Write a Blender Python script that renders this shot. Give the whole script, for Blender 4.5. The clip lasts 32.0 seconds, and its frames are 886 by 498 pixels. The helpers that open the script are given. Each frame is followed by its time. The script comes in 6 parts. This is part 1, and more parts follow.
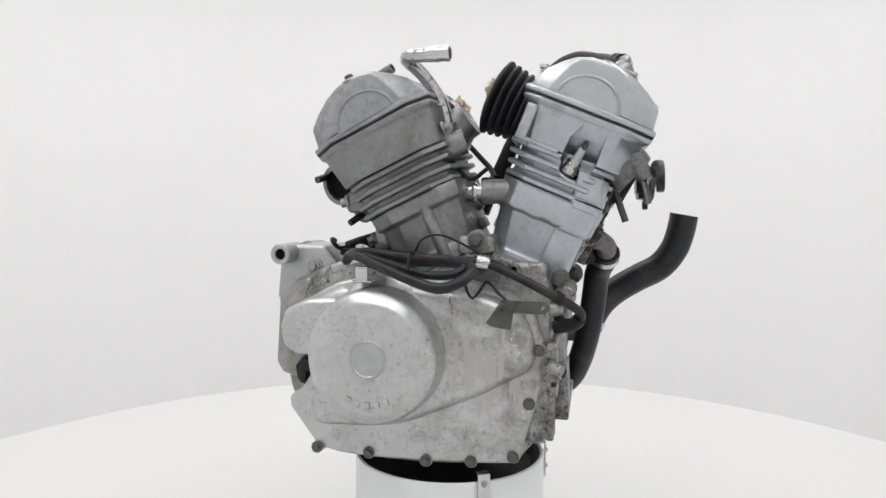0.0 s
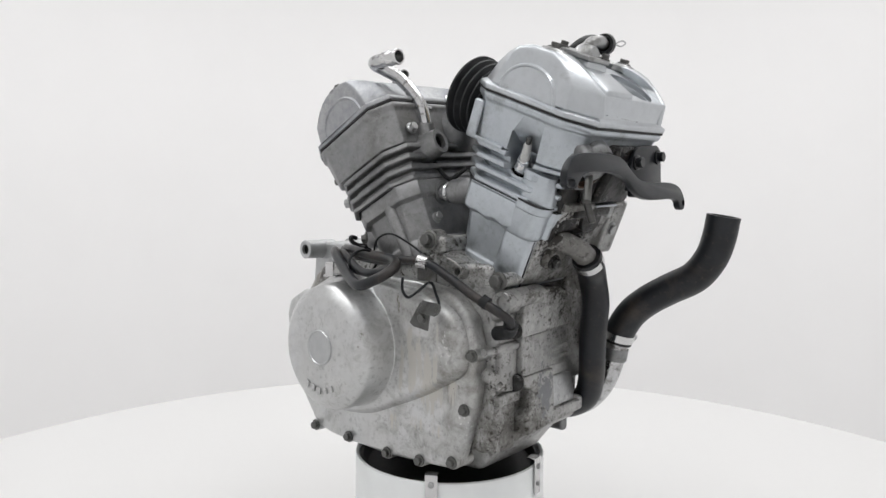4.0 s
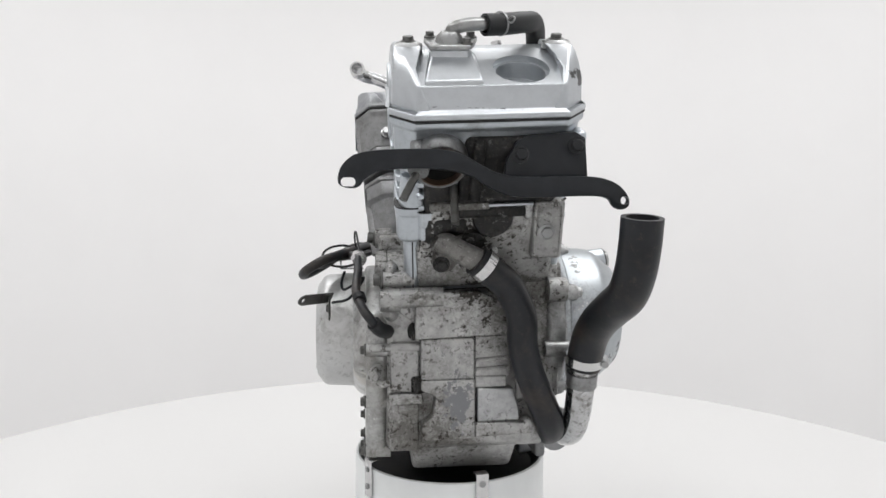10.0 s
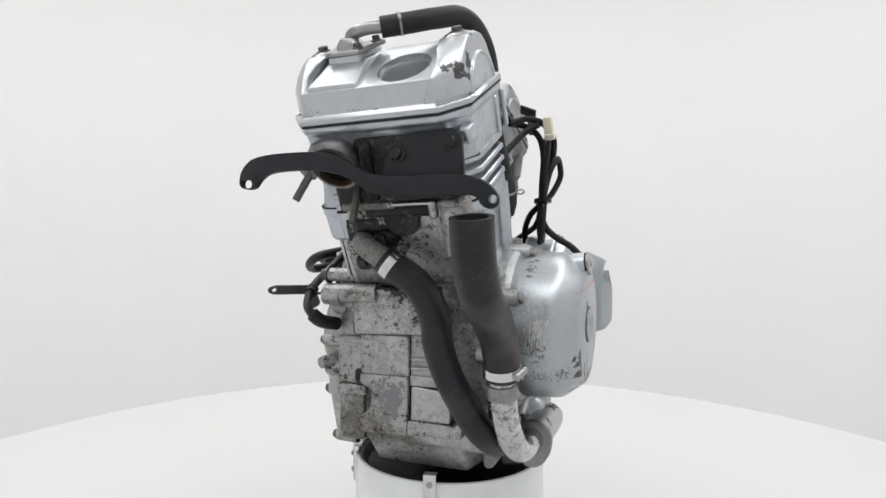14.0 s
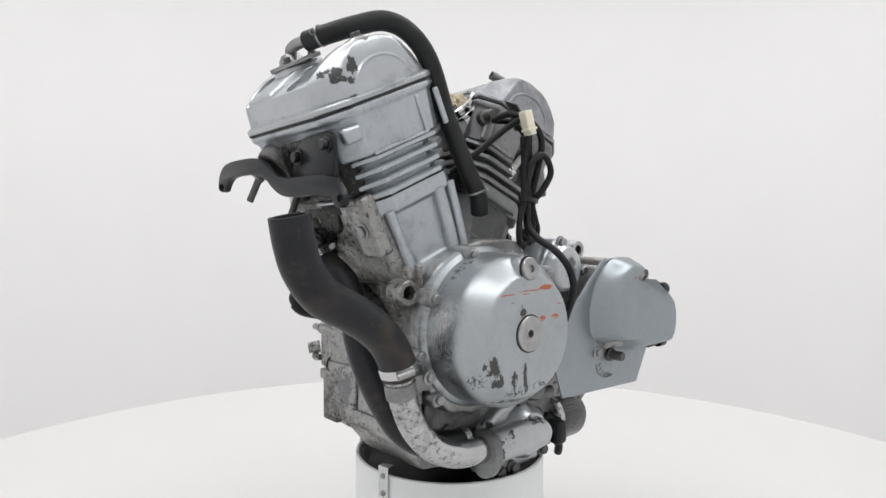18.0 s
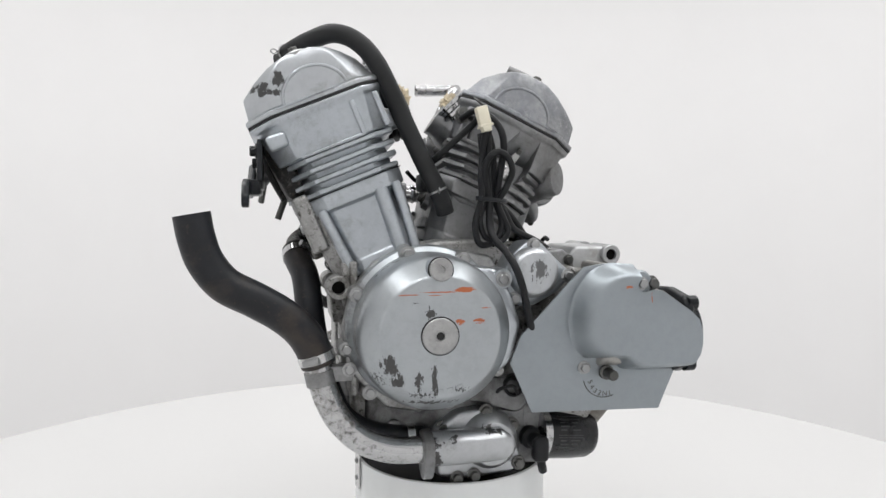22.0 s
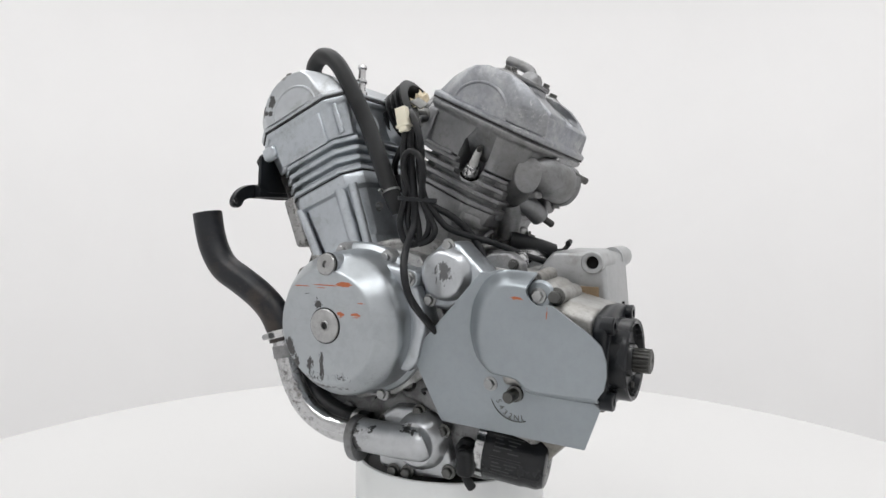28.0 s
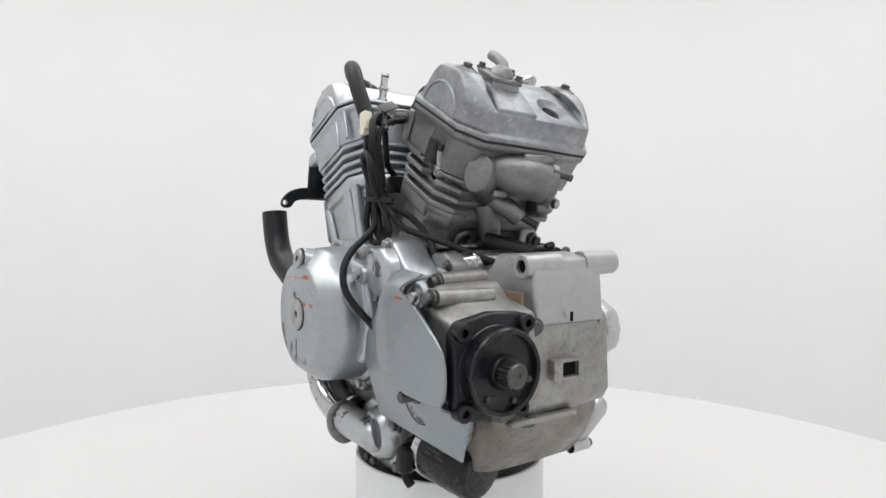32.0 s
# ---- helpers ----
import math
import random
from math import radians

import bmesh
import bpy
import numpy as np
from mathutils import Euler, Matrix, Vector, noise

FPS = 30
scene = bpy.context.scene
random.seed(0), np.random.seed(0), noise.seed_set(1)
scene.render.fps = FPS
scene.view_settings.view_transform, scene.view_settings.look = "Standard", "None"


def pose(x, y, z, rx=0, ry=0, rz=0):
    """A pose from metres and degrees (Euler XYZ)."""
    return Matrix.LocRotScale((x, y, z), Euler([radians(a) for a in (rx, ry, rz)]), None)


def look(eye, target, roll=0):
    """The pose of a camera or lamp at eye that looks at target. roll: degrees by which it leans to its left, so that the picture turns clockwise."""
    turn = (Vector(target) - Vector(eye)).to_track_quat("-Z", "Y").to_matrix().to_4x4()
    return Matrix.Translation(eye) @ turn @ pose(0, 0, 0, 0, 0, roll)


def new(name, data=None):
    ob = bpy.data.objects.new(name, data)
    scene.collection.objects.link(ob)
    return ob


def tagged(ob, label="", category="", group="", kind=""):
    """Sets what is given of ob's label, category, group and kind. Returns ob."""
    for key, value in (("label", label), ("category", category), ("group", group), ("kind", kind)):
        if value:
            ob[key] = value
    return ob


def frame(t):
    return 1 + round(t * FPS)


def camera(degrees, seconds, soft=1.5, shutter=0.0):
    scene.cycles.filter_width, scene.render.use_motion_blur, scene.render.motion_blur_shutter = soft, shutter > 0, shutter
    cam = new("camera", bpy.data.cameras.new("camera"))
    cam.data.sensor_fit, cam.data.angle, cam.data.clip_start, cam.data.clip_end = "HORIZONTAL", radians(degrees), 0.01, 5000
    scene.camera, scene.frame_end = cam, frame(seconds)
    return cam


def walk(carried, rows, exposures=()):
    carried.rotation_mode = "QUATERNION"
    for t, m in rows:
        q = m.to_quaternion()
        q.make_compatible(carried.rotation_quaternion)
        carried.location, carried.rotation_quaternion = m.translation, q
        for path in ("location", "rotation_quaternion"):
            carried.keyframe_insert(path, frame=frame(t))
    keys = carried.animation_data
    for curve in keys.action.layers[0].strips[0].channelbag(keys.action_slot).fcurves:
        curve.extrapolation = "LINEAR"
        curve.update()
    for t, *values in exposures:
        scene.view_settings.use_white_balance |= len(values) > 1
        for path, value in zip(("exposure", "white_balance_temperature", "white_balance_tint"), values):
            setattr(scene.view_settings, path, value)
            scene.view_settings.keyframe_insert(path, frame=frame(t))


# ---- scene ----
# ---- camera ----
CAM_Z, DIST = 0.5235, 0.92
SPIN, START = -6.98587, 77.457   # degrees a second, degrees at the start
cam = camera(66.507, 32.0, soft=1.5)
CAM_POSE = Matrix.Translation((0, -DIST, CAM_Z)) @ pose(0, 0, 0, 90 - 3.378, 0, 0.6485) @ pose(0, 0, 0, 0, 0, 0.2936)
walk(cam, [(0.0, CAM_POSE), (32.0, CAM_POSE)], [(0.0, 0.0), (32.0, 0.0)])

# ---- light ----
world = bpy.data.worlds.new("studio_world")
scene.world = world
world.use_nodes = True
world.node_tree.nodes["Background"].inputs[0].default_value = (1, 1, 1, 1)
world.node_tree.nodes["Background"].inputs[1].default_value = 0.0


def area(name, eye, target, sx, sy, watts, colour=(1, 1, 1)):
    data = bpy.data.lights.new(name, "AREA")
    data.shape, data.size, data.size_y, data.energy, data.color = "RECTANGLE", sx, sy, watts, colour
    ob = new(name, data)
    ob.matrix_world = look(eye, target)
    return ob


area("ceiling_softbox", (0, 0.2, 2.15), (0, 0.2, 0), 3.0, 3.0, 13.8)
# unseen wall washers under the ceiling, added and turned to brighten the backdrop
for k in range(6):
    t = radians(60 * k + 30)
    area("backdrop_fill_lamp", (1.1 * math.cos(t), 1.1 * math.sin(t), 2.12), (3.0 * math.cos(t), 3.0 * math.sin(t), -0.9), 1.2, 0.4, 13.4)

# ---- materials ----


def nodes_of(name):
    m = bpy.data.materials.new(name)
    m.use_nodes = True
    return m, m.node_tree.nodes, m.node_tree.links, m.node_tree.nodes["Principled BSDF"]


def ramp(nodes, links, source, stops):
    r = nodes.new("ShaderNodeValToRGB")
    els = r.color_ramp.elements
    while len(els) < len(stops):
        els.new(0.5)
    for e, (p, c) in zip(els, stops):
        e.position = p
        e.color = (*c, 1) if len(c) == 3 else c
    links.new(source, r.inputs[0])
    return r.outputs[0]


def noise_tex(nodes, links, scale, detail=4, rough=0.55, dist=0.0):
    co = nodes.new("ShaderNodeTexCoord")
    n = nodes.new("ShaderNodeTexNoise")
    n.inputs["Scale"].default_value = scale
    n.inputs["Detail"].default_value = detail
    n.inputs["Roughness"].default_value = rough
    n.inputs["Distortion"].default_value = dist
    links.new(co.outputs["Object"], n.inputs["Vector"])
    return n.outputs["Fac"]


def mix(nodes, links, fac, a, b, blend="MIX"):
    m = nodes.new("ShaderNodeMix")
    m.data_type, m.blend_type = "RGBA", blend
    for sock, v in ((m.inputs[0], fac), (m.inputs[6], a), (m.inputs[7], b)):
        if isinstance(v, (int, float)):
            sock.default_value = v
        elif isinstance(v, tuple):
            sock.default_value = (*v, 1)
        else:
            links.new(v, sock)
    return m.outputs[2]


def bump(nodes, links, height, strength, distance, bsdf):
    b = nodes.new("ShaderNodeBump")
    b.inputs["Strength"].default_value = strength
    b.inputs["Distance"].default_value = distance
    links.new(height, b.inputs["Height"])
    links.new(b.outputs[0], bsdf.inputs["Normal"])


def blend_spots(nodes, links, col, spots):
    """Chipped, bare, scuffed or darker places with ragged outlines, each round a centre: (centre, radii, colour, grain
    along each axis, reach).
    """
    co = nodes.new("ShaderNodeTexCoord")
    for centre, radii, colour, grain, reach in spots:
        sub = nodes.new("ShaderNodeVectorMath")
        sub.operation = "SUBTRACT"
        links.new(co.outputs["Object"], sub.inputs[0])
        sub.inputs[1].default_value = centre
        div = nodes.new("ShaderNodeVectorMath")
        div.operation = "DIVIDE"
        links.new(sub.outputs[0], div.inputs[0])
        div.inputs[1].default_value = radii
        length = nodes.new("ShaderNodeVectorMath")
        length.operation = "LENGTH"
        links.new(div.outputs[0], length.inputs[0])
        scale = nodes.new("ShaderNodeVectorMath")
        scale.operation = "MULTIPLY"
        links.new(co.outputs["Object"], scale.inputs[0])
        scale.inputs[1].default_value = grain
        n = nodes.new("ShaderNodeTexNoise")
        n.inputs["Scale"].default_value, n.inputs["Detail"].default_value, n.inputs["Roughness"].default_value = 1.0, 6, 0.65
        links.new(scale.outputs[0], n.inputs["Vector"])
        # noise * 2 - distance + reach
        a = nodes.new("ShaderNodeMath")
        a.operation = "MULTIPLY_ADD"
        links.new(n.outputs["Fac"], a.inputs[0])
        a.inputs[1].default_value, a.inputs[2].default_value = 3.0, reach - 1.5
        b = nodes.new("ShaderNodeMath")
        b.operation = "SUBTRACT"
        links.new(a.outputs[0], b.inputs[0])
        links.new(length.outputs["Value"], b.inputs[1])
        fac = ramp(nodes, links, b.outputs[0], [(0.0, (0, 0, 0)), (0.12, (1, 1, 1))])
        col = mix(nodes, links, fac, col, colour)
    return col


def metal_mat(name, base, rough, metallic, dirt=0.0, dirt_col=(0.10, 0.09, 0.08), grain=0.15, speck=0.0, cover=0.5, front=None, spots=(), tint=None, crisp=1.0, scale=45.0, reg=1.3, flake=0.0, spec=0.5):
    """Cast or painted light alloy: tone variation, dirt in ragged patches, fine specks, chips and a cast grain.
    cover: how much of it the dirt takes; scale and reg: size of the patches and how far they gather; flake: pale corroded specks; front: (y from, y to) over which the dirt thins out."""
    m, nodes, links, bs = nodes_of(name)
    big = noise_tex(nodes, links, 11.0, 4, 0.6, 0.4)
    col = mix(nodes, links, ramp(nodes, links, big, [(0.35, (0, 0, 0)), (0.7, (1, 1, 1))]), tuple(c * (0.92 if grain < 0.15 else 0.82) for c in base), base)
    fine = ramp(nodes, links, noise_tex(nodes, links, 85.0, 9, 0.72, 0.3), [(0.40, (0.80,) * 3), (0.51, (1.0,) * 3), (0.63, (1.12,) * 3)])
    col = mix(nodes, links, min(1.0, 0.04 + grain * 2.2), col, fine, "MULTIPLY")
    rough_out = ramp(nodes, links, big, [(0.3, (rough - 0.05,) * 3), (0.75, (rough + 0.10,) * 3)])
    if tint:
        col = mix(nodes, links, ramp(nodes, links, noise_tex(nodes, links, 6.0, 6, 0.65, 0.8), [(0.42, (0, 0, 0)), (0.66, (0.75,) * 3)]), col, tint)
    if dirt > 0:
        patch = noise_tex(nodes, links, scale, 12, 0.76, 0.5)
        region = noise_tex(nodes, links, 8.0, 4, 0.6, 0.5)
        add = nodes.new("ShaderNodeMath")
        add.operation = "MULTIPLY_ADD"
        links.new(region, add.inputs[0])
        add.inputs[1].default_value, add.inputs[2].default_value = reg, -0.5 * reg
        tot = nodes.new("ShaderNodeMath")
        links.new(patch, tot.inputs[0])
        links.new(add.outputs[0], tot.inputs[1])
        src = tot.outputs[0]
        if front:
            co = nodes.new("ShaderNodeTexCoord")
            sep = nodes.new("ShaderNodeSeparateXYZ")
            links.new(co.outputs["Object"], sep.inputs[0])
            mr = nodes.new("ShaderNodeMapRange")
            links.new(sep.outputs["Y"], mr.inputs["Value"])
            mr.inputs["From Min"].default_value, mr.inputs["From Max"].default_value = front
            mr.inputs["To Min"].default_value, mr.inputs["To Max"].default_value = 0.14, -0.13
            t2 = nodes.new("ShaderNodeMath")
            links.new(src, t2.inputs[0])
            links.new(mr.outputs[0], t2.inputs[1])
            src = t2.outputs[0]
        lo = 0.70 - 0.30 * cover
        fac = ramp(nodes, links, src, [(lo + 0.08 - 0.08 * crisp, (0, 0, 0)), (lo + 0.08 + 0.08 * crisp, (dirt, dirt, dirt))])
        col = mix(nodes, links, fac, col, dirt_col)
        rough_out = mix(nodes, links, fac, rough_out, (0.62, 0.62, 0.62))
    if speck > 0:
        sp = noise_tex(nodes, links, 150.0, 6, 0.72)
        reg = noise_tex(nodes, links, 15.0, 4, 0.65, 0.4)
        mul = nodes.new("ShaderNodeMath")
        mul.operation = "MULTIPLY"
        links.new(ramp(nodes, links, sp, [(0.54, (0, 0, 0)), (0.60, (1, 1, 1))]), mul.inputs[0])
        links.new(ramp(nodes, links, reg, [(0.38, (0, 0, 0)), (0.52, (speck, speck, speck))]), mul.inputs[1])
        col = mix(nodes, links, mul.outputs[0], col, (0.045, 0.04, 0.035))
    if flake > 0:
        sp = noise_tex(nodes, links, 120.0, 8, 0.75, 0.3)
        reg2 = noise_tex(nodes, links, 12.0, 5, 0.65, 0.5)
        mul = nodes.new("ShaderNodeMath")
        mul.operation = "MULTIPLY"
        links.new(ramp(nodes, links, sp, [(0.55, (0, 0, 0)), (0.62, (1, 1, 1))]), mul.inputs[0])
        links.new(ramp(nodes, links, reg2, [(0.44, (0, 0, 0)), (0.58, (flake, flake, flake))]), mul.inputs[1])
        col = mix(nodes, links, mul.outputs[0], col, (0.66, 0.66, 0.65))
    col = blend_spots(nodes, links, col, spots)
    links.new(col, bs.inputs["Base Color"])
    links.new(rough_out, bs.inputs["Roughness"])
    bs.inputs["Metallic"].default_value = metallic
    bs.inputs["Specular IOR Level"].default_value = spec
    bump(nodes, links, noise_tex(nodes, links, 380.0, 4, 0.65), grain, 0.0007, bs)
    return m


def plain_mat(name, base, rough, metallic=0.0, var=0.25, scale=30.0, grain=0.1, coat=0.0, spec=0.5, dust=None):
    m, nodes, links, bs = nodes_of(name)
    n = noise_tex(nodes, links, scale, 5, 0.6, 0.3)
    col = mix(nodes, links, ramp(nodes, links, n, [(0.3, (0, 0, 0)), (0.75, (1, 1, 1))]), tuple(c * (1 - var) for c in base), tuple(min(1, c * (1 + var)) for c in base))
    if dust:
        col = mix(nodes, links, ramp(nodes, links, noise_tex(nodes, links, 13.0, 8, 0.66, 0.5), [(0.50, (0, 0, 0)), (0.72, (0.75,) * 3)]), col, dust)
        col = mix(nodes, links, ramp(nodes, links, noise_tex(nodes, links, 130.0, 6, 0.7), [(0.58, (0, 0, 0)), (0.68, (0.45,) * 3)]), col, dust)
    links.new(col, bs.inputs["Base Color"])
    links.new(ramp(nodes, links, n, [(0.3, (max(0.02, rough - 0.07),) * 3), (0.8, (min(1, rough + 0.07),) * 3)]), bs.inputs["Roughness"])
    bs.inputs["Metallic"].default_value = metallic
    bs.inputs["Coat Weight"].default_value = coat
    bs.inputs["Specular IOR Level"].default_value = spec
    bump(nodes, links, noise_tex(nodes, links, 500.0, 3), grain, 0.0004, bs)
    return m


BARE_DARK, SCUFF = (0.085, 0.085, 0.085), (0.45, 0.15, 0.075)
SILVER = metal_mat("silver_paint", (0.478, 0.512, 0.544), 0.32, 0.85, dirt=0.45, dirt_col=(0.19, 0.185, 0.175), grain=0.10, cover=0.22, scale=70, reg=1.6, crisp=1.6, speck=0.12)
SILVER_CLEAN = metal_mat("clean_silver_paint", (0.50, 0.53, 0.56), 0.37, 0.88, dirt=0.35, dirt_col=(0.22, 0.215, 0.20), grain=0.08, cover=0.18)
# chips, and a last spot that paints a grimy valley's shaded depth as colour
COVER_PAINT = metal_mat("chipped_cover_paint", (0.51, 0.533, 0.555), 0.33, 0.85, dirt=0.4, dirt_col=(0.22, 0.21, 0.20), grain=0.08, cover=0.2,
                        spots=[((0.098, -0.250, 0.660), (0.016, 0.030, 0.012), BARE_DARK, (90, 90, 90), 0.75), ((0.104, -0.225, 0.668), (0.012, 0.010, 0.014), BARE_DARK, (90, 90, 90), 0.75), ((0.0, -0.255, 0.622), (0.12, 0.012, 0.004), BARE_DARK, (60, 160, 200), 0.12), ((-0.060, -0.250, 0.662), (0.007, 0.024, 0.014), BARE_DARK, (120, 70, 70), 0.35)])
CHIPS = [((0.196, -0.1135, 0.357), (0.03, 0.0095, 0.0125), BARE_DARK, (110, 230, 110), 0.85), ((0.196, -0.105, 0.341), (0.03, 0.0075, 0.012), BARE_DARK, (110, 300, 140), 0.75), ((0.196, -0.116, 0.341), (0.03, 0.012, 0.010), BARE_DARK, (110, 380, 260), 0.15), ((0.196, -0.0820, 0.338), (0.03, 0.0065, 0.013), BARE_DARK, (110, 320, 130), 0.70), ((0.196, -0.0645, 0.341), (0.03, 0.0042, 0.020), BARE_DARK, (110, 360, 90), 0.85),
         ((0.196, -0.080, 0.325), (0.03, 0.030, 0.008), BARE_DARK, (110, 360, 240), 0.30), ((0.196, -0.036, 0.329), (0.03, 0.024, 0.008), BARE_DARK, (110, 420, 300), 0.25), ((0.196, -0.0695, 0.4125), (0.03, 0.0065, 0.0060), BARE_DARK, (110, 300, 260), 0.80), ((0.196, -0.0712, 0.4195), (0.03, 0.0014, 0.0045), BARE_DARK, (60, 200, 100), 0.70), ((0.196, -0.084, 0.4240), (0.03, 0.016, 0.0022), BARE_DARK, (60, 110, 420), 0.10)]
STAIN = (0.17, 0.17, 0.165)
RIM_CHIPS = [((0.190, -0.07, 0.314), (0.04, 0.06, 0.006), BARE_DARK, (110, 260, 260), 0.45), ((0.180, -0.125, 0.340), (0.02, 0.02, 0.025), BARE_DARK, (260, 330, 330), 0.22), ((0.150, -0.143, 0.372), (0.030, 0.03, 0.050), STAIN, (420, 420, 190), 0.24), ((0.155, -0.135, 0.335), (0.040, 0.03, 0.025), STAIN, (480, 480, 300), 0.22), ((0.150, -0.145, 0.395), (0.045, 0.03, 0.070), (0.60, 0.60, 0.59), (420, 420, 120), 0.10), ((0.140, -0.105, 0.455), (0.012, 0.03, 0.020), STAIN, (90, 140, 140), 0.45), ((0.150, -0.02, 0.305), (0.05, 0.06, 0.012), STAIN, (260, 260, 260), 0.12)]
SCUFFS = [((0.196, -0.0310, 0.4374), (0.03, 0.016, 0.0030), SCUFF, (60, 70, 420), 0.80), ((0.196, -0.060, 0.4352), (0.03, 0.022, 0.0013), SCUFF, (60, 40, 300), 0.70), ((0.196, -0.062, 0.4318), (0.03, 0.022, 0.0010), SCUFF, (60, 40, 300), 0.45), ((0.196, -0.092, 0.4328), (0.03, 0.020, 0.0011), SCUFF, (60, 40, 300), 0.55), ((0.196, -0.116, 0.4303), (0.004, 0.010, 0.0015), SCUFF, (60, 60, 300), 0.65),
          ((0.196, -0.0365, 0.4020), (0.03, 0.0065, 0.0045), SCUFF, (60, 160, 260), 0.70), ((0.196, -0.016, 0.4040), (0.03, 0.014, 0.006), SCUFF, (60, 110, 380), 0.40), ((0.196, -0.010, 0.4168), (0.03, 0.010, 0.002), SCUFF, (60, 60, 420), 0.55), ((0.196, -0.105, 0.392), (0.03, 0.014, 0.006), SCUFF, (60, 160, 300), -0.02), ((0.194, -0.1300, 0.386), (0.008, 0.0014, 0.030), SCUFF, (60, 260, 160), 0.15)]
ALT_PAINT = metal_mat("scuffed_alternator_paint", (0.426, 0.453, 0.472), 0.34, 0.85, dirt=0.6, dirt_col=(0.19, 0.188, 0.184), grain=0.10, cover=0.46, scale=170, reg=1.0, crisp=1.3, front=(-0.150, -0.105),
                      spots=CHIPS + RIM_CHIPS + SCUFFS)
IDLER_PAINT = metal_mat("flaked_idler_paint", (0.51, 0.53, 0.55), 0.32, 0.85, dirt=0.4, dirt_col=(0.2, 0.19, 0.18), grain=0.1, cover=0.3, spots=[((0.152, 0.072, 0.452), (0.02, 0.016, 0.019), (0.15, 0.152, 0.155), (120, 190, 110), 0.62)])
PUMP_PAINT = metal_mat("chipped_pump_paint", (0.50, 0.515, 0.53), 0.33, 0.85, dirt=0.6, dirt_col=(0.12, 0.115, 0.11), grain=0.12, cover=0.35, spots=[((0.15, 0.018, 0.262), (0.03, 0.016, 0.010), BARE_DARK, (80, 80, 80), 0.72), ((0.16, -0.035, 0.258), (0.03, 0.012, 0.010), BARE_DARK, (80, 80, 80), 0.7), ((0.15, -0.052, 0.235), (0.03, 0.010, 0.03), BARE_DARK, (80, 80, 80), 0.6), ((0.14, 0.03, 0.205), (0.03, 0.03, 0.01), BARE_DARK, (80, 80, 80), 0.55)])
ALT_FLANGE = metal_mat("grubby_flange_alloy", (0.43, 0.435, 0.435), 0.38, 0.82, dirt=0.75, dirt_col=(0.13, 0.125, 0.118), grain=0.22, speck=0.35, cover=0.42, scale=70, reg=1.5, crisp=1.7, flake=0.2)
SHEET = metal_mat("satin_silver_paint", (0.330, 0.362, 0.385), 0.40, 0.80, grain=0.05, spots=[((0.185, 0.172, 0.434), (0.03, 0.013, 0.0022), SCUFF, (60, 60, 300), 0.60), ((0.185, 0.184, 0.428), (0.03, 0.0022, 0.008), SCUFF, (60, 300, 60), 0.55), ((0.185, 0.203, 0.420), (0.03, 0.0015, 0.014), SCUFF, (60, 300, 60), 0.50)])
CAST = metal_mat("grey_cast_alloy", (0.312, 0.314, 0.317), 0.43, 0.85, speck=0.2, dirt=0.6, dirt_col=(0.12, 0.115, 0.108), grain=0.26, cover=0.40, scale=30, crisp=2.5, tint=(0.207, 0.212, 0.222), flake=0.10)
CAST_TOP = metal_mat("weathered_cast_alloy", (0.43, 0.437, 0.447), 0.44, 0.8, dirt=0.7, dirt_col=(0.15, 0.155, 0.17), grain=0.32, cover=0.45, scale=30, crisp=2.0, tint=(0.20, 0.217, 0.25), flake=0.35)
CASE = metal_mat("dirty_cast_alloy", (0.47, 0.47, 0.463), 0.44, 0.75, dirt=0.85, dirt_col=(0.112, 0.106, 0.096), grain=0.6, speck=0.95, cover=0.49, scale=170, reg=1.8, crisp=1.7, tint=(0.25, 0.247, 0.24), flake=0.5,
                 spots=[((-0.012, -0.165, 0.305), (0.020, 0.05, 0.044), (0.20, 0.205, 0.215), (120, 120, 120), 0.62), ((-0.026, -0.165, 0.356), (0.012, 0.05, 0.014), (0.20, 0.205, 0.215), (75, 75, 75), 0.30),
                        # ragged darker patches on the front wall and round the water outlet
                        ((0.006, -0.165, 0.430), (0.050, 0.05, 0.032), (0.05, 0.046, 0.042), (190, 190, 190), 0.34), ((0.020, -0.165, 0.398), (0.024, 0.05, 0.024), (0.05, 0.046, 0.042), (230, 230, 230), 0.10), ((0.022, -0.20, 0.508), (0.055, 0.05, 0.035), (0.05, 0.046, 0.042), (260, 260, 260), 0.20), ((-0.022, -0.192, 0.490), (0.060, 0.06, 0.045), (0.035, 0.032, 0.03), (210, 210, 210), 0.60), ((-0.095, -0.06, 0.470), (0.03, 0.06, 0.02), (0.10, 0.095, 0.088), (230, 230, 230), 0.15)])
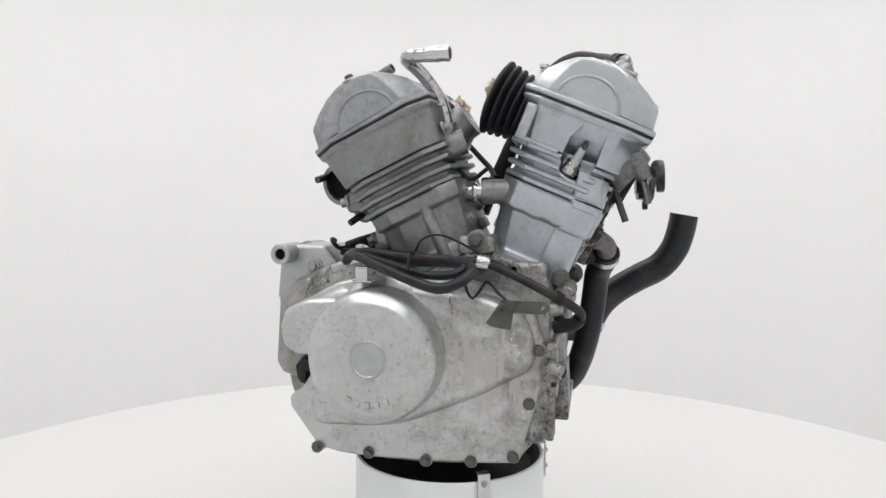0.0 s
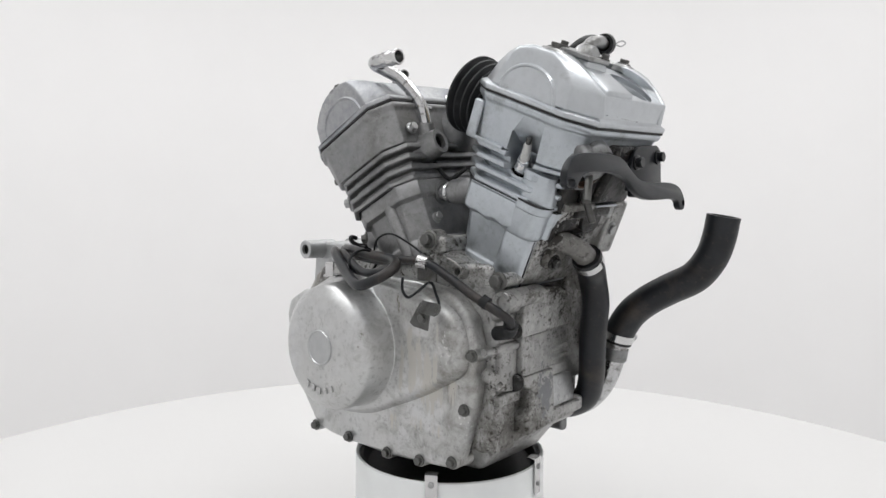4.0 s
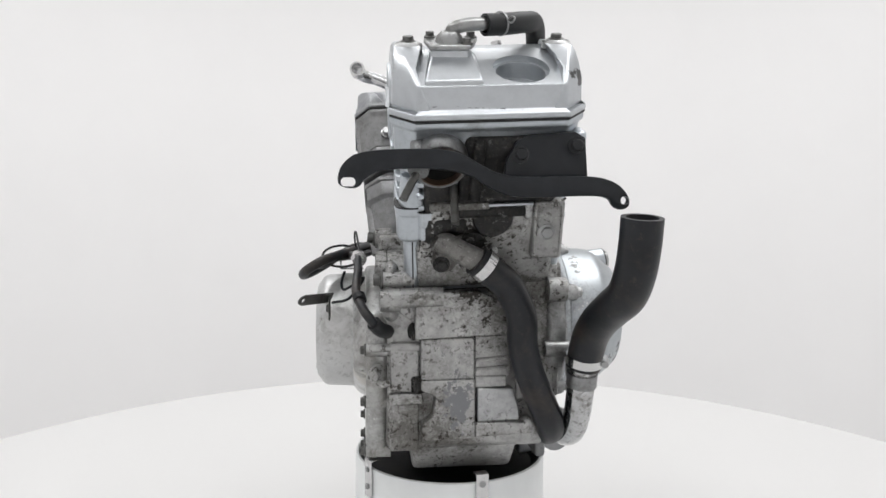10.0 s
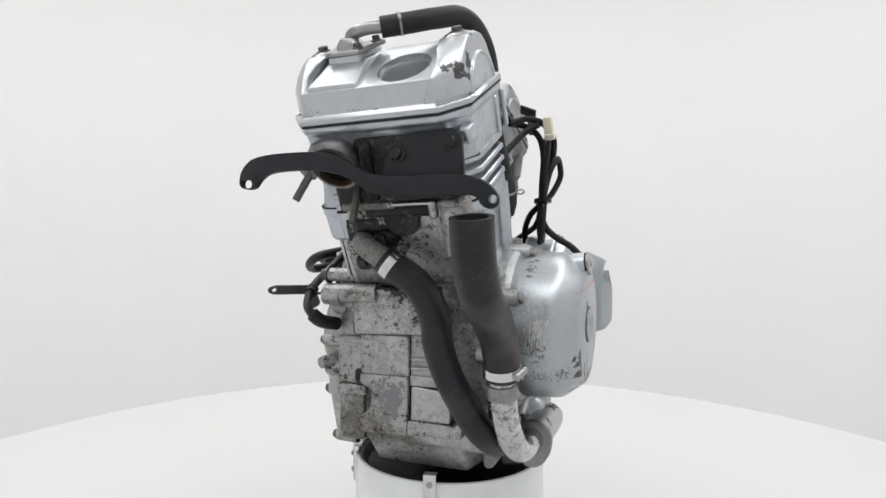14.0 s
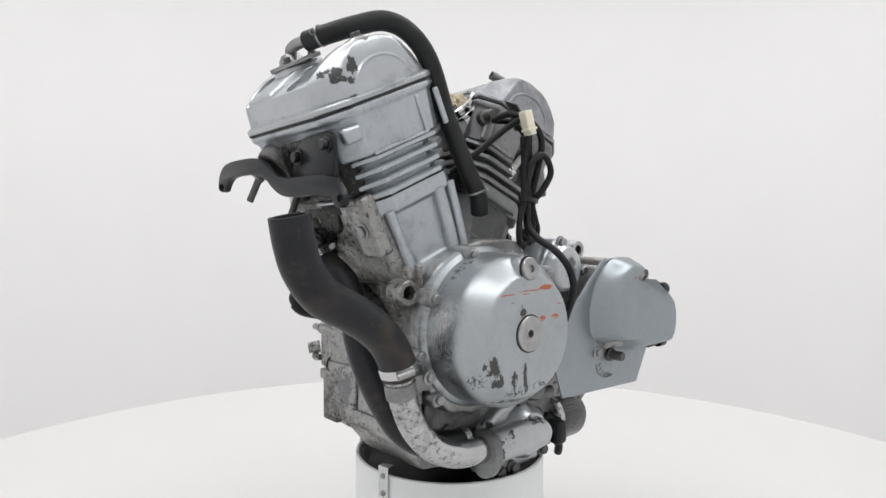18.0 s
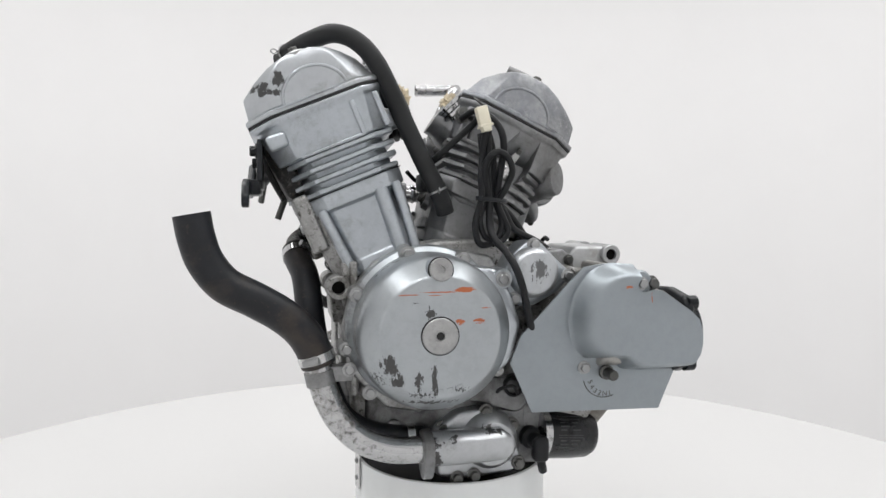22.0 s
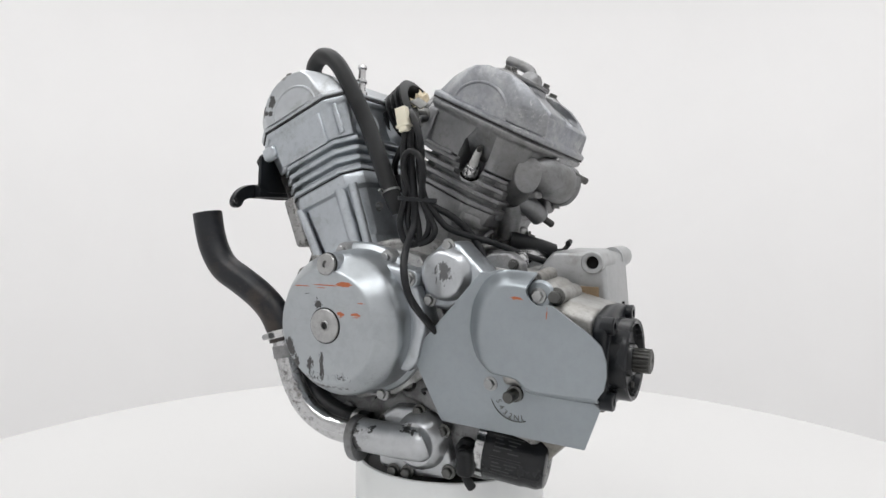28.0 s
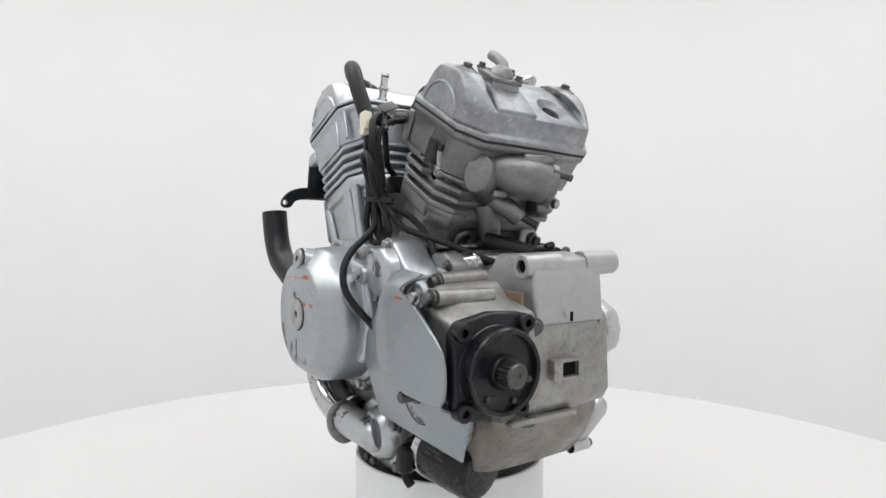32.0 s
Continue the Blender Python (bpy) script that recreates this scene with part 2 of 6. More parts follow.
CLUTCH = metal_mat("stained_silver_alloy", (0.585, 0.593, 0.595), 0.36, 0.80, dirt=0.80, dirt_col=(0.16, 0.15, 0.127), grain=0.2, speck=0.25, cover=0.46, scale=34, reg=1.1, front=(-0.14, 0.01), tint=(0.52, 0.52, 0.512), crisp=2.4, flake=0.15,
                   spots=[((-0.12, -0.066, 0.335), (0.07, 0.058, 0.110), (0.475, 0.462, 0.432), (60, 90, 14), 0.45), ((-0.12, -0.080, 0.320), (0.06, 0.050, 0.090), (0.30, 0.285, 0.25), (260, 300, 90), -0.12), ((-0.10, -0.050, 0.265), (0.05, 0.090, 0.035), (0.49, 0.472, 0.43), (60, 80, 14), 0.35), ((-0.12, -0.105, 0.365), (0.05, 0.034, 0.065), (0.64, 0.64, 0.63), (190, 190, 130), 0.02), ((-0.118, -0.118, 0.290), (0.05, 0.018, 0.070), (0.64, 0.64, 0.63), (190, 190, 130), 0.05), ((-0.118, -0.110, 0.330), (0.05, 0.030, 0.09), (0.09, 0.085, 0.075), (260, 260, 200), -0.18),
                          ((-0.168, -0.010, 0.365), (0.030, 0.012, 0.060), (0.18, 0.165, 0.14), (170, 170, 110), 0.08), ((-0.155, 0.010, 0.300), (0.030, 0.04, 0.020), (0.20, 0.185, 0.16), (170, 170, 110), -0.05), ((-0.12, -0.030, 0.405), (0.05, 0.030, 0.030), (0.20, 0.188, 0.16), (120, 120, 60), 0.15)])
CLUTCH_CAP = metal_mat("clean_clutch_alloy", (0.48, 0.49, 0.495), 0.34, 0.8, dirt=0.4, dirt_col=(0.25, 0.24, 0.22), grain=0.1, cover=0.25)
GEAR = metal_mat("smudged_gear_case_alloy", (0.43, 0.430, 0.422), 0.44, 0.8, dirt=0.75, dirt_col=(0.14, 0.122, 0.095), grain=0.26, speck=0.25, cover=0.45, scale=18, reg=1.2, crisp=3.0, tint=(0.34, 0.325, 0.295))
LOWER_ALLOY = metal_mat("oil_stained_alloy", (0.36, 0.352, 0.335), 0.42, 0.75, dirt=0.85, dirt_col=(0.085, 0.072, 0.055), grain=0.25, speck=0.3, cover=0.55, scale=12, reg=1.3, crisp=3.0, tint=(0.20, 0.18, 0.145))
REAR_PAINT = metal_mat("satin_housing_paint", (0.46, 0.468, 0.472), 0.45, 0.8, dirt=0.45, dirt_col=(0.22, 0.20, 0.17), grain=0.12, cover=0.22)
# oil grime, kept near black so the colour also holds the recess's shade
GRIME_SHADE = metal_mat("oily_shaded_grime", (0.019, 0.0185, 0.018), 0.26, 0.0, dirt=0.95, dirt_col=(0.004, 0.0038, 0.0036), grain=0.4, speck=0.8, cover=0.70, scale=60, reg=1.6, crisp=1.6, flake=0.22, spec=0.28)
PALE_CAST = metal_mat("pale_cast_alloy", (0.475, 0.482, 0.485), 0.37, 0.82, dirt=0.7, dirt_col=(0.20, 0.19, 0.17), grain=0.3, speck=0.45, cover=0.36, scale=60, reg=1.6, crisp=1.8)
DARK_ALLOY = metal_mat("dark_mottled_alloy", (0.215, 0.218, 0.222), 0.38, 0.7, dirt=0.9, dirt_col=(0.045, 0.043, 0.04), grain=0.35, speck=0.4, cover=0.50, scale=30, reg=1.5, crisp=2.2)
FLAKED = metal_mat("flaking_outlet_alloy", (0.215, 0.21, 0.20), 0.5, 0.5, dirt=0.95, dirt_col=(0.075, 0.07, 0.062), grain=0.5, speck=0.7, cover=0.64, scale=85, crisp=1.4, flake=0.8,
                   spots=[((-0.040, -0.182, 0.489), (0.020, 0.022, 0.022), (0.035, 0.032, 0.029), (130, 130, 130), 0.70)])
RUST = metal_mat("rusty_iron", (0.09, 0.055, 0.036), 0.7, 0.3, dirt=0.7, dirt_col=(0.05, 0.04, 0.035), grain=0.5, cover=0.5)
STEEL = metal_mat("bright_steel", (0.62, 0.62, 0.62), 0.2, 0.98, grain=0.03)
PIPE = metal_mat("worn_plated_pipe", (0.56, 0.565, 0.57), 0.13, 1.0, dirt=0.85, dirt_col=(0.15, 0.142, 0.13), grain=0.10, cover=0.50, speck=0.6, scale=100, reg=1.0, crisp=1.3, flake=0.45, front=(-0.20, -0.12))
BOLT = metal_mat("dull_bolt_steel", (0.13, 0.13, 0.125), 0.4, 0.8, dirt=0.5, dirt_col=(0.05, 0.045, 0.04), grain=0.2)
BOLT_LIGHT = metal_mat("plated_bolt_steel", (0.36, 0.365, 0.365), 0.3, 0.9, dirt=0.5, dirt_col=(0.10, 0.095, 0.085), grain=0.1, cover=0.45)
CAP_STEEL = metal_mat("worn_cap_steel", (0.43, 0.432, 0.43), 0.32, 0.9, dirt=0.7, dirt_col=(0.20, 0.195, 0.185), grain=0.2, cover=0.50, scale=200, reg=0.8, crisp=2.0)
RUBBER = plain_mat("black_rubber", (0.0095, 0.0102, 0.0116), 0.50, var=0.5, scale=22, spec=0.30)
HOSE = plain_mat("dusty_hose_rubber", (0.0095, 0.0108, 0.0135), 0.42, var=0.5, scale=22, spec=0.36, dust=(0.064, 0.049, 0.039))
RUBBER_SOFT = plain_mat("dull_rubber", (0.013, 0.0142, 0.0152), 0.55, var=0.45, scale=25, spec=0.36)
BLACK_STEEL = plain_mat("black_painted_steel", (0.0095, 0.0112, 0.0140), 0.36, var=0.45, scale=45, spec=0.32)
BLACK_GLOSS = plain_mat("black_gloss_paint", (0.012, 0.013, 0.015), 0.27, var=0.2, coat=0.05, spec=0.32)
# near-black that paints the shade inside openings; also the dark plug seal
DARK = plain_mat("hole_shade_and_seal_black", (0.007, 0.0066, 0.006), 0.8, var=0.3, spec=0.12)
GASKET = plain_mat("black_gasket", (0.012, 0.012, 0.012), 0.6, var=0.2)
WHITE_BOARD = plain_mat("white_table_laminate", (0.612, 0.609, 0.606), 0.55, var=0.012, scale=6, grain=0.01)
WHITE_WALL = plain_mat("white_backdrop_paint", (0.834, 0.829, 0.829), 0.9, var=0.012, scale=2, grain=0.01)
WHITE_STEEL = plain_mat("white_painted_steel", (0.78, 0.80, 0.80), 0.35, var=0.04, scale=20)
CERAMIC = plain_mat("white_ceramic", (0.55, 0.55, 0.54), 0.3, var=0.05)
RAG = plain_mat("cream_paper_rag", (0.62, 0.54, 0.40), 0.9, var=0.25, scale=60, grain=0.5)
CREAM = plain_mat("cream_plastic", (0.72, 0.68, 0.55), 0.45, var=0.08)
INK = plain_mat("pale_print", (0.034, 0.037, 0.037), 0.5, var=0.1)

# ---- mesh helpers ----
AX = {"x": (1, 2, 0), "y": (0, 2, 1), "z": (0, 1, 2)}


def bevel(bm, size, seg=2, angle=28):
    if size <= 0:
        return bm
    bm.normal_update()
    edges = [e for e in bm.edges if len(e.link_faces) == 2 and e.calc_face_angle(0) > radians(angle)]
    bmesh.ops.bevel(bm, geom=edges, offset=size, offset_type="OFFSET", segments=seg, affect="EDGES", profile=0.5, clamp_overlap=True)
    return bm


def rings(loops, cap=True, close=True):
    """A skin over loops of points, all of one count."""
    bm = bmesh.new()
    vs = [[bm.verts.new(p) for p in loop] for loop in loops]
    n = len(vs[0])
    for a, b in zip(vs, vs[1:]):
        for i in range(n if close else n - 1):
            j = (i + 1) % n
            bm.faces.new((a[i], a[j], b[j], b[i]))
    if cap:
        bm.faces.new(list(reversed(vs[0])))
        bm.faces.new(vs[-1])
    bmesh.ops.recalc_face_normals(bm, faces=bm.faces)
    return bm


def chaikin(poly, times=2):
    """Rounds the corners of an outline."""
    for _ in range(times):
        out = []
        for (a, b), (c, d) in zip(poly, poly[1:] + poly[:1]):
            out += [(0.75 * a + 0.25 * c, 0.75 * b + 0.25 * d), (0.25 * a + 0.75 * c, 0.25 * b + 0.75 * d)]
        poly = out
    return poly


def prism(poly, axis, lo, hi, bev=0.002, seg=2):
    i, j, k = AX[axis]
    loops = []
    for h in (lo, hi):
        loop = []
        for a, b in poly:
            p = [0, 0, 0]
            p[i], p[j], p[k] = a, b, h
            loop.append(p)
        loops.append(loop)
    return bevel(rings(loops), bev, seg)


def box(x0, x1, y0, y1, z0, z1, bev=0.002, seg=2):
    return prism([(x0, y0), (x1, y0), (x1, y1), (x0, y1)], "z", z0, z1, bev, seg)


def aim(origin, direction):
    return Matrix.Translation(origin) @ Vector(direction).to_track_quat("Z", "Y").to_matrix().to_4x4()


def lathe(prof, origin=(0, 0, 0), direction=(0, 0, 1), n=40, cap=True):
    """Turns (radius, height) pairs about an axis."""
    loops = [[(max(r, 1e-5) * math.cos(2 * math.pi * i / n), max(r, 1e-5) * math.sin(2 * math.pi * i / n), h) for i in range(n)] for r, h in prof]
    bm = rings(loops, cap)
    bm.transform(aim(origin, direction))
    return bm


def spline(pts, per=8):
    """Smooth curve through the points."""
    p = [Vector(q) for q in pts]
    p = [p[0] * 2 - p[1]] + p + [p[-1] * 2 - p[-2]]
    out = []
    for i in range(1, len(p) - 2):
        for s in range(per):
            t = s / per
            a, b, c, d = p[i - 1], p[i], p[i + 1], p[i + 2]
            out.append(0.5 * (2 * b + (c - a) * t + (2 * a - 5 * b + 4 * c - d) * t * t + (3 * b - a - 3 * c + d) * t ** 3))
    out.append(p[-2])
    return out


def tube(pts, r, n=16, per=8, wall=0.0, smooth=True):
    """A round hose or wire along the points; wall > 0 leaves its ends hollow."""
    c = spline(pts, per) if smooth and len(pts) > 2 else [Vector(q) for q in pts]
    d = [(c[min(i + 1, len(c) - 1)] - c[max(i - 1, 0)]).normalized() for i in range(len(c))]
    up = Vector((0, 0, 1)) if abs(d[0].z) < 0.9 else Vector((1, 0, 0))
    side = d[0].cross(up).normalized()
    frames = []
    for t in d:
        side = (side - t * side.dot(t)).normalized()
        frames.append((side.copy(), t.cross(side)))
    rad = r if callable(r) else (lambda s: r)

    def loop(i, q):
        s, u = frames[i]
        return [c[i] + (s * math.cos(2 * math.pi * k / n) + u * math.sin(2 * math.pi * k / n)) * q for k in range(n)]
    m = len(c) - 1
    loops = [loop(i, rad(i / m)) for i in range(m + 1)]
    if wall > 0:
        inner = min(4, m)
        loops = [loop(i, rad(i / m) - wall) for i in range(inner, -1, -1)] + loops + [loop(i, rad(i / m) - wall) for i in range(m, m - inner - 1, -1)]
    return rings(loops)


def join(*bms):
    out = bmesh.new()
    for b in bms:
        me = bpy.data.meshes.new("piece")
        b.to_mesh(me)
        b.free()
        out.from_mesh(me)
        bpy.data.meshes.remove(me)
    return out


def moved(bm, m):
    bm.transform(m)
    return bm


def mesh_of(name, bm, material, angle=32):
    me = bpy.data.meshes.new(name)
    bm.to_mesh(me)
    bm.free()
    me.shade_smooth()
    me.set_sharp_from_angle(angle=radians(angle))
    me.materials.append(material)
    return me


def part(name, bm, material, parent, label="", m=None):
    """Links a bmesh as one mesh under a thing or a part, in the space that the whole engine is drawn in."""
    if m is not None:
        bm.transform(m)
    ob = new(name, mesh_of(name, bm, material))
    ob.parent = parent
    ob.matrix_parent_inverse = ROOTS.get(parent, Matrix.Identity(4))
    ROOTS[ob] = Matrix.Identity(4)
    return tagged(ob, label)


def pieces(name, bms, material, parent, label="", m=None):
    for bm in bms:
        part(name, bm, material, parent, label, m)


def cut(ob, bm):
    """Takes the shape bm out of a part."""
    tool = new("tool", mesh_of("tool", bm, DARK))
    tool.parent = ob.parent
    tool.matrix_parent_inverse = ob.matrix_parent_inverse
    mod = ob.modifiers.new("cut", "BOOLEAN")
    mod.object, mod.operation, mod.solver = tool, "DIFFERENCE", "EXACT"
    bpy.context.view_layer.update()
    me = bpy.data.meshes.new_from_object(ob.evaluated_get(bpy.context.evaluated_depsgraph_get()))
    ob.modifiers.clear()
    ob.data = me
    me.shade_smooth()
    me.set_sharp_from_angle(angle=radians(32))
    bpy.data.objects.remove(tool)


ROOTS = {}


def thing(name, z, label, category):
    ob = new(name)
    ob.location = (0, 0, z)
    ROOTS[ob] = Matrix.Translation((0, 0, -z))
    return tagged(ob, label, category)


BOLT_MESH = {}


def bolt(parent, pos, direction, r=0.006, h=0.006, mat=None, name="bolt", washer=1.35, label=""):
    """A hexagon flange bolt that shares its mesh with all of its size."""
    mat = mat or BOLT
    key = (round(r, 4), round(h, 4), mat.name, round(washer, 2))
    if key not in BOLT_MESH:
        hexa = [(r * math.cos(math.pi / 3 * i), r * math.sin(math.pi / 3 * i)) for i in range(6)]
        bm = join(prism(hexa, "z", 0.0, h, r * 0.12, 1), lathe([(r * washer, -0.001), (r * washer, h * 0.18), (r * 1.05, h * 0.3)], n=20))
        BOLT_MESH[key] = mesh_of("bolt", bm, mat)
    ob = new(name, BOLT_MESH[key])
    ob.parent = parent
    ob.matrix_parent_inverse = ROOTS.get(parent, Matrix.Identity(4))
    ob.matrix_basis = aim(pos, direction)
    return tagged(ob, label)
# ---- the studio ----
floor = new("floor", mesh_of("floor", lathe([(0.01, -0.75), (3.0, -0.75), (3.0, -0.80), (0.01, -0.80)], n=96, cap=False), WHITE_WALL))
tagged(floor, "plain white studio floor below the turntable", "floor", kind="structure")
backdrop = new("backdrop", mesh_of("backdrop", lathe([(3.0, -0.75), (3.0, 2.3), (3.1, 2.3), (3.1, -0.75)], n=96, cap=False), WHITE_WALL))
tagged(backdrop, "seamless curved white studio backdrop", "backdrop", kind="structure")
ceiling = new("ceiling", mesh_of("ceiling", lathe([(0.01, 2.3), (3.0, 2.3), (3.0, 2.4), (0.01, 2.4)], n=96, cap=False), WHITE_WALL))
tagged(ceiling, "plain white studio ceiling", "ceiling", kind="structure")

turntable = thing("turntable", -0.04, "large round white laminate turntable top", "turntable")
part("tabletop", lathe([(0.0, -0.035), (1.15, -0.035), (1.161, -0.025), (1.161, -0.004), (1.157, 0.0), (0.0, 0.0)], n=128, cap=False), WHITE_BOARD, turntable)
part("pedestal", lathe([(0.35, -0.745), (0.35, -0.72), (0.12, -0.70), (0.12, -0.035)], n=48), WHITE_STEEL, turntable)

# ---- the stand ----
RIM = 0.195
stand = thing("engine_stand", 0.0, "white painted steel drum stand with black rubber inside", "stand")
part("drum", lathe([(0.129, 0.0), (0.129, RIM - 0.001), (0.128, RIM), (0.1255, RIM), (0.1245, RIM - 0.001), (0.1245, 0.0)], n=96, cap=False), WHITE_STEEL, stand)
part("rubber_pad", lathe([(0.1, 0.14), (0.124, 0.14), (0.124, RIM - 0.004), (0.119, RIM - 0.006), (0.112, RIM - 0.016), (0.0, RIM - 0.018)], n=64, cap=False), RUBBER, stand, "black rubber pad")
for ang in (-80.0, -149.0):
    a = radians(ang)
    m = pose(0.130 * math.cos(a), 0.130 * math.sin(a), 0, 0, 0, ang + 90)
    clip = part("clip", join(box(-0.008, 0.008, -0.0025, -0.0005, 0.158, 0.206, 0.0008), box(-0.008, 0.008, -0.002, 0.010, 0.204, 0.206, 0.0005)), STEEL, stand, "bent metal clip", m=m)
    for z in (0.172, 0.194):
        bolt(clip, m @ Vector((0, -0.003, z)), m.to_3x3() @ Vector((0, -1, 0)), 0.003, 0.002, BOLT_LIGHT)

# ---- the engine ----
engine = thing("motorcycle_engine", RIM, "silver two-cylinder motorcycle engine with black hoses on a stand", "engine")


def cyl_frame(front):
    """Local axes of a cylinder: a along the crank, b towards the other cylinder, c up the bore; origin in the cover joint."""
    if front:
        ex, ey, ez, o = (0.9988, -0.0196, 0.0456), (0.0005, 0.9228, 0.3852), (-0.0496, -0.3847, 0.9217), (0.0070, -0.1824, 0.6416)
    else:
        ex, ey, ez, o = (-0.9975, 0.0144, -0.0691), (-0.0426, -0.9032, 0.4271), (-0.0563, 0.4289, 0.9016), (-0.0265, 0.0750, 0.6297)
    return Matrix(((ex[0], ey[0], ez[0], o[0]), (ex[1], ey[1], ez[1], o[1]), (ex[2], ey[2], ez[2], o[2]), (0, 0, 0, 1)))


def eight(a0, a1, b0, b1, ca, cb, da, db):
    """An outline with cut corners: ca, cb on the outer side (b0), da, db on the inner."""
    return [(a0 + ca, b0), (a1 - ca, b0), (a1, b0 + cb), (a1, b1 - db), (a1 - da, b1), (a0 + da, b1), (a0, b1 - db), (a0, b0 + cb)]


def layer(out, c):
    return [(a, b, c) for a, b in out]


def half_disc(r, n=20):
    return [(r * math.cos(math.pi * i / n), r * math.sin(math.pi * i / n)) for i in range(n + 1)]


def spark_plug(head, m, sb, sc):
    base = m @ Vector((-0.074, sb - 0.0075, sc - 0.0725))
    d = (m.to_3x3() @ Vector((-0.42, -0.18, 0.89))).normalized()
    hexa = [(0.0095 * math.cos(math.pi / 3 * i), 0.0095 * math.sin(math.pi / 3 * i)) for i in range(6)]
    plug = part("spark_plug", join(moved(prism(hexa, "z", 0.0, 0.011, 0.0008, 1), aim(base, d)), lathe([(0.0105, -0.004), (0.0105, 0.001), (0.0080, 0.009), (0.0062, 0.0115)], base, d, 24)), STEEL, head, "plated spark plug body")
    part("plug_ring", lathe([(0.0128, -0.010), (0.0124, -0.0045), (0.0100, -0.005)], base, d, 24, cap=False), DARK, head)
    tip = lathe([(0.0056, 0.009), (0.0056, 0.016), (0.0048, 0.0175), (0.0053, 0.019), (0.0046, 0.0205), (0.0051, 0.022), (0.0044, 0.0235), (0.0047, 0.027), (0.0040, 0.032)], base, d, 24)
    part("insulator", tip, CERAMIC, head, "white ceramic insulator")
    part("terminal", lathe([(0.0026, 0.031), (0.0032, 0.034), (0.0028, 0.039), (0.0, 0.0395)], base, d, 16, cap=False), BOLT, head)


def cylinder(front):
    m = cyl_frame(front)
    paint = SILVER if front else CAST
    cover_paint = COVER_PAINT if front else CAST_TOP
    out = (0.024, 0.030, 0.02, 0.025)
    cover = part("head_cover", bevel(rings([
        layer(eight(-0.101, 0.101, -0.083, 0.081, *out), 0.001),
        layer(eight(-0.101, 0.101, -0.083, 0.081, *out), 0.0065),
        layer(eight(-0.0965, 0.0965, -0.078, 0.077, *out), 0.0095),
        layer(eight(-0.080, 0.080, -0.0765, 0.072, 0.008, 0.010, 0.02, 0.025), 0.012),
        layer(eight(-0.080, 0.080, -0.0745, 0.064, 0.008, 0.010, 0.02, 0.02), 0.0325),
        layer(eight(-0.080, 0.080, -0.024, 0.046, 0.004, 0.004, 0.01, 0.01), 0.0480),
        layer(eight(-0.080, 0.080, -0.002, 0.030, 0.004, 0.004, 0.01, 0.01), 0.0530)]), 0.0028, 3), cover_paint, engine,
        "silver painted head cover" if front else "dull grey cast head cover")
    # end ridges over the cam ends, with cut corners
    for sgn in (-1, 1):
        rows = ((0.008, 0.060, 0.0975, -0.0785, 0.0770, 0.024, 0.030, 0.02, 0.025), (0.0325, 0.0690, 0.0960, -0.0750, 0.0650, 0.022, 0.027, 0.018, 0.022),
                (0.0450, 0.0730, 0.0953, -0.0570, 0.0500, 0.017, 0.020, 0.010, 0.012), (0.0545, 0.0680, 0.0945, -0.0380, 0.0360, 0.012, 0.014, 0.005, 0.006), (0.0600, 0.0640, 0.0930, -0.0180, 0.0180, 0.006, 0.006, 0.003, 0.004))
        part("end_ridge", bevel(rings([layer([(sgn * p, q) for p, q in ((a0, b0), (a1 - ca, b0), (a1, b0 + cb), (a1, b1 - db), (a1 - da, b1), (a0, b1))], c) for c, a0, a1, b0, b1, ca, cb, da, db in rows]), 0.0024, 3), cover_paint, cover, m=m)
        hd = half_disc(0.0405)
        steps = ((0.088, 1.0), (0.0966, 1.0), (0.0990, 0.955), (0.0990, 0.915), (0.0976, 0.885), (0.0972, 0.05))
        part("cam_boss", rings([[(sgn * a, 0.003 + p[0] * k, 0.006 + p[1] * 0.88 * k) for p in hd] for a, k in steps]), cover_paint, cover, m=m)
    # raised field in front of the breather and the block under it
    part("raised_field", bevel(rings([
        layer([(-0.067, -0.0738), (-0.008, -0.0738), (-0.006, 0.02), (-0.060, 0.02)], 0.020),
        layer([(-0.066, -0.0735), (-0.009, -0.0735), (-0.007, 0.02), (-0.060, 0.02)], 0.0375),
        layer([(-0.056, -0.030), (-0.012, -0.030), (-0.010, 0.018), (-0.054, 0.018)], 0.0545)]), 0.0028, 3), cover_paint, cover, m=m)
    part("breather_block", bevel(rings([layer([(-0.058, -0.036), (-0.018, -0.038), (-0.012, 0.012), (-0.050, 0.014)], 0.040), layer([(-0.056, -0.033), (-0.019, -0.035), (-0.013, 0.012), (-0.050, 0.014)], 0.0605)]), 0.003, 3), cover_paint, cover, m=m)
    well_at, well_d = (0.0335, -0.0330, 0.0), (0, -0.26, 1)
    cut(cover, lathe([(0.0285, 0.0207), (0.0285, 0.0871)] if front else [(0.0115, 0.0150), (0.0120, 0.0370), (0.0190, 0.0410), (0.0300, 0.0520), (0.0400, 0.0871)], well_at, well_d, 44))
    cover.data.transform(m)
    well_w, well_u = m @ Vector(well_at), (m.to_3x3() @ Vector(well_d)).normalized()
    well_prof = [(0.0286, 0.012), (0.0286, 0.038), (0.0250, 0.0385), (0.0243, 0.036), (0.0243, 0.021), (0.0215, 0.0195), (0.0, 0.0195)] if front else [(0.0124, 0.012), (0.0124, 0.0385), (0.0116, 0.0390), (0.0108, 0.036), (0.0104, 0.016), (0.0, 0.0160)]
    part("plug_well", lathe(well_prof, well_w, well_u, 48, cap=False), cover_paint if front else CAST, cover)
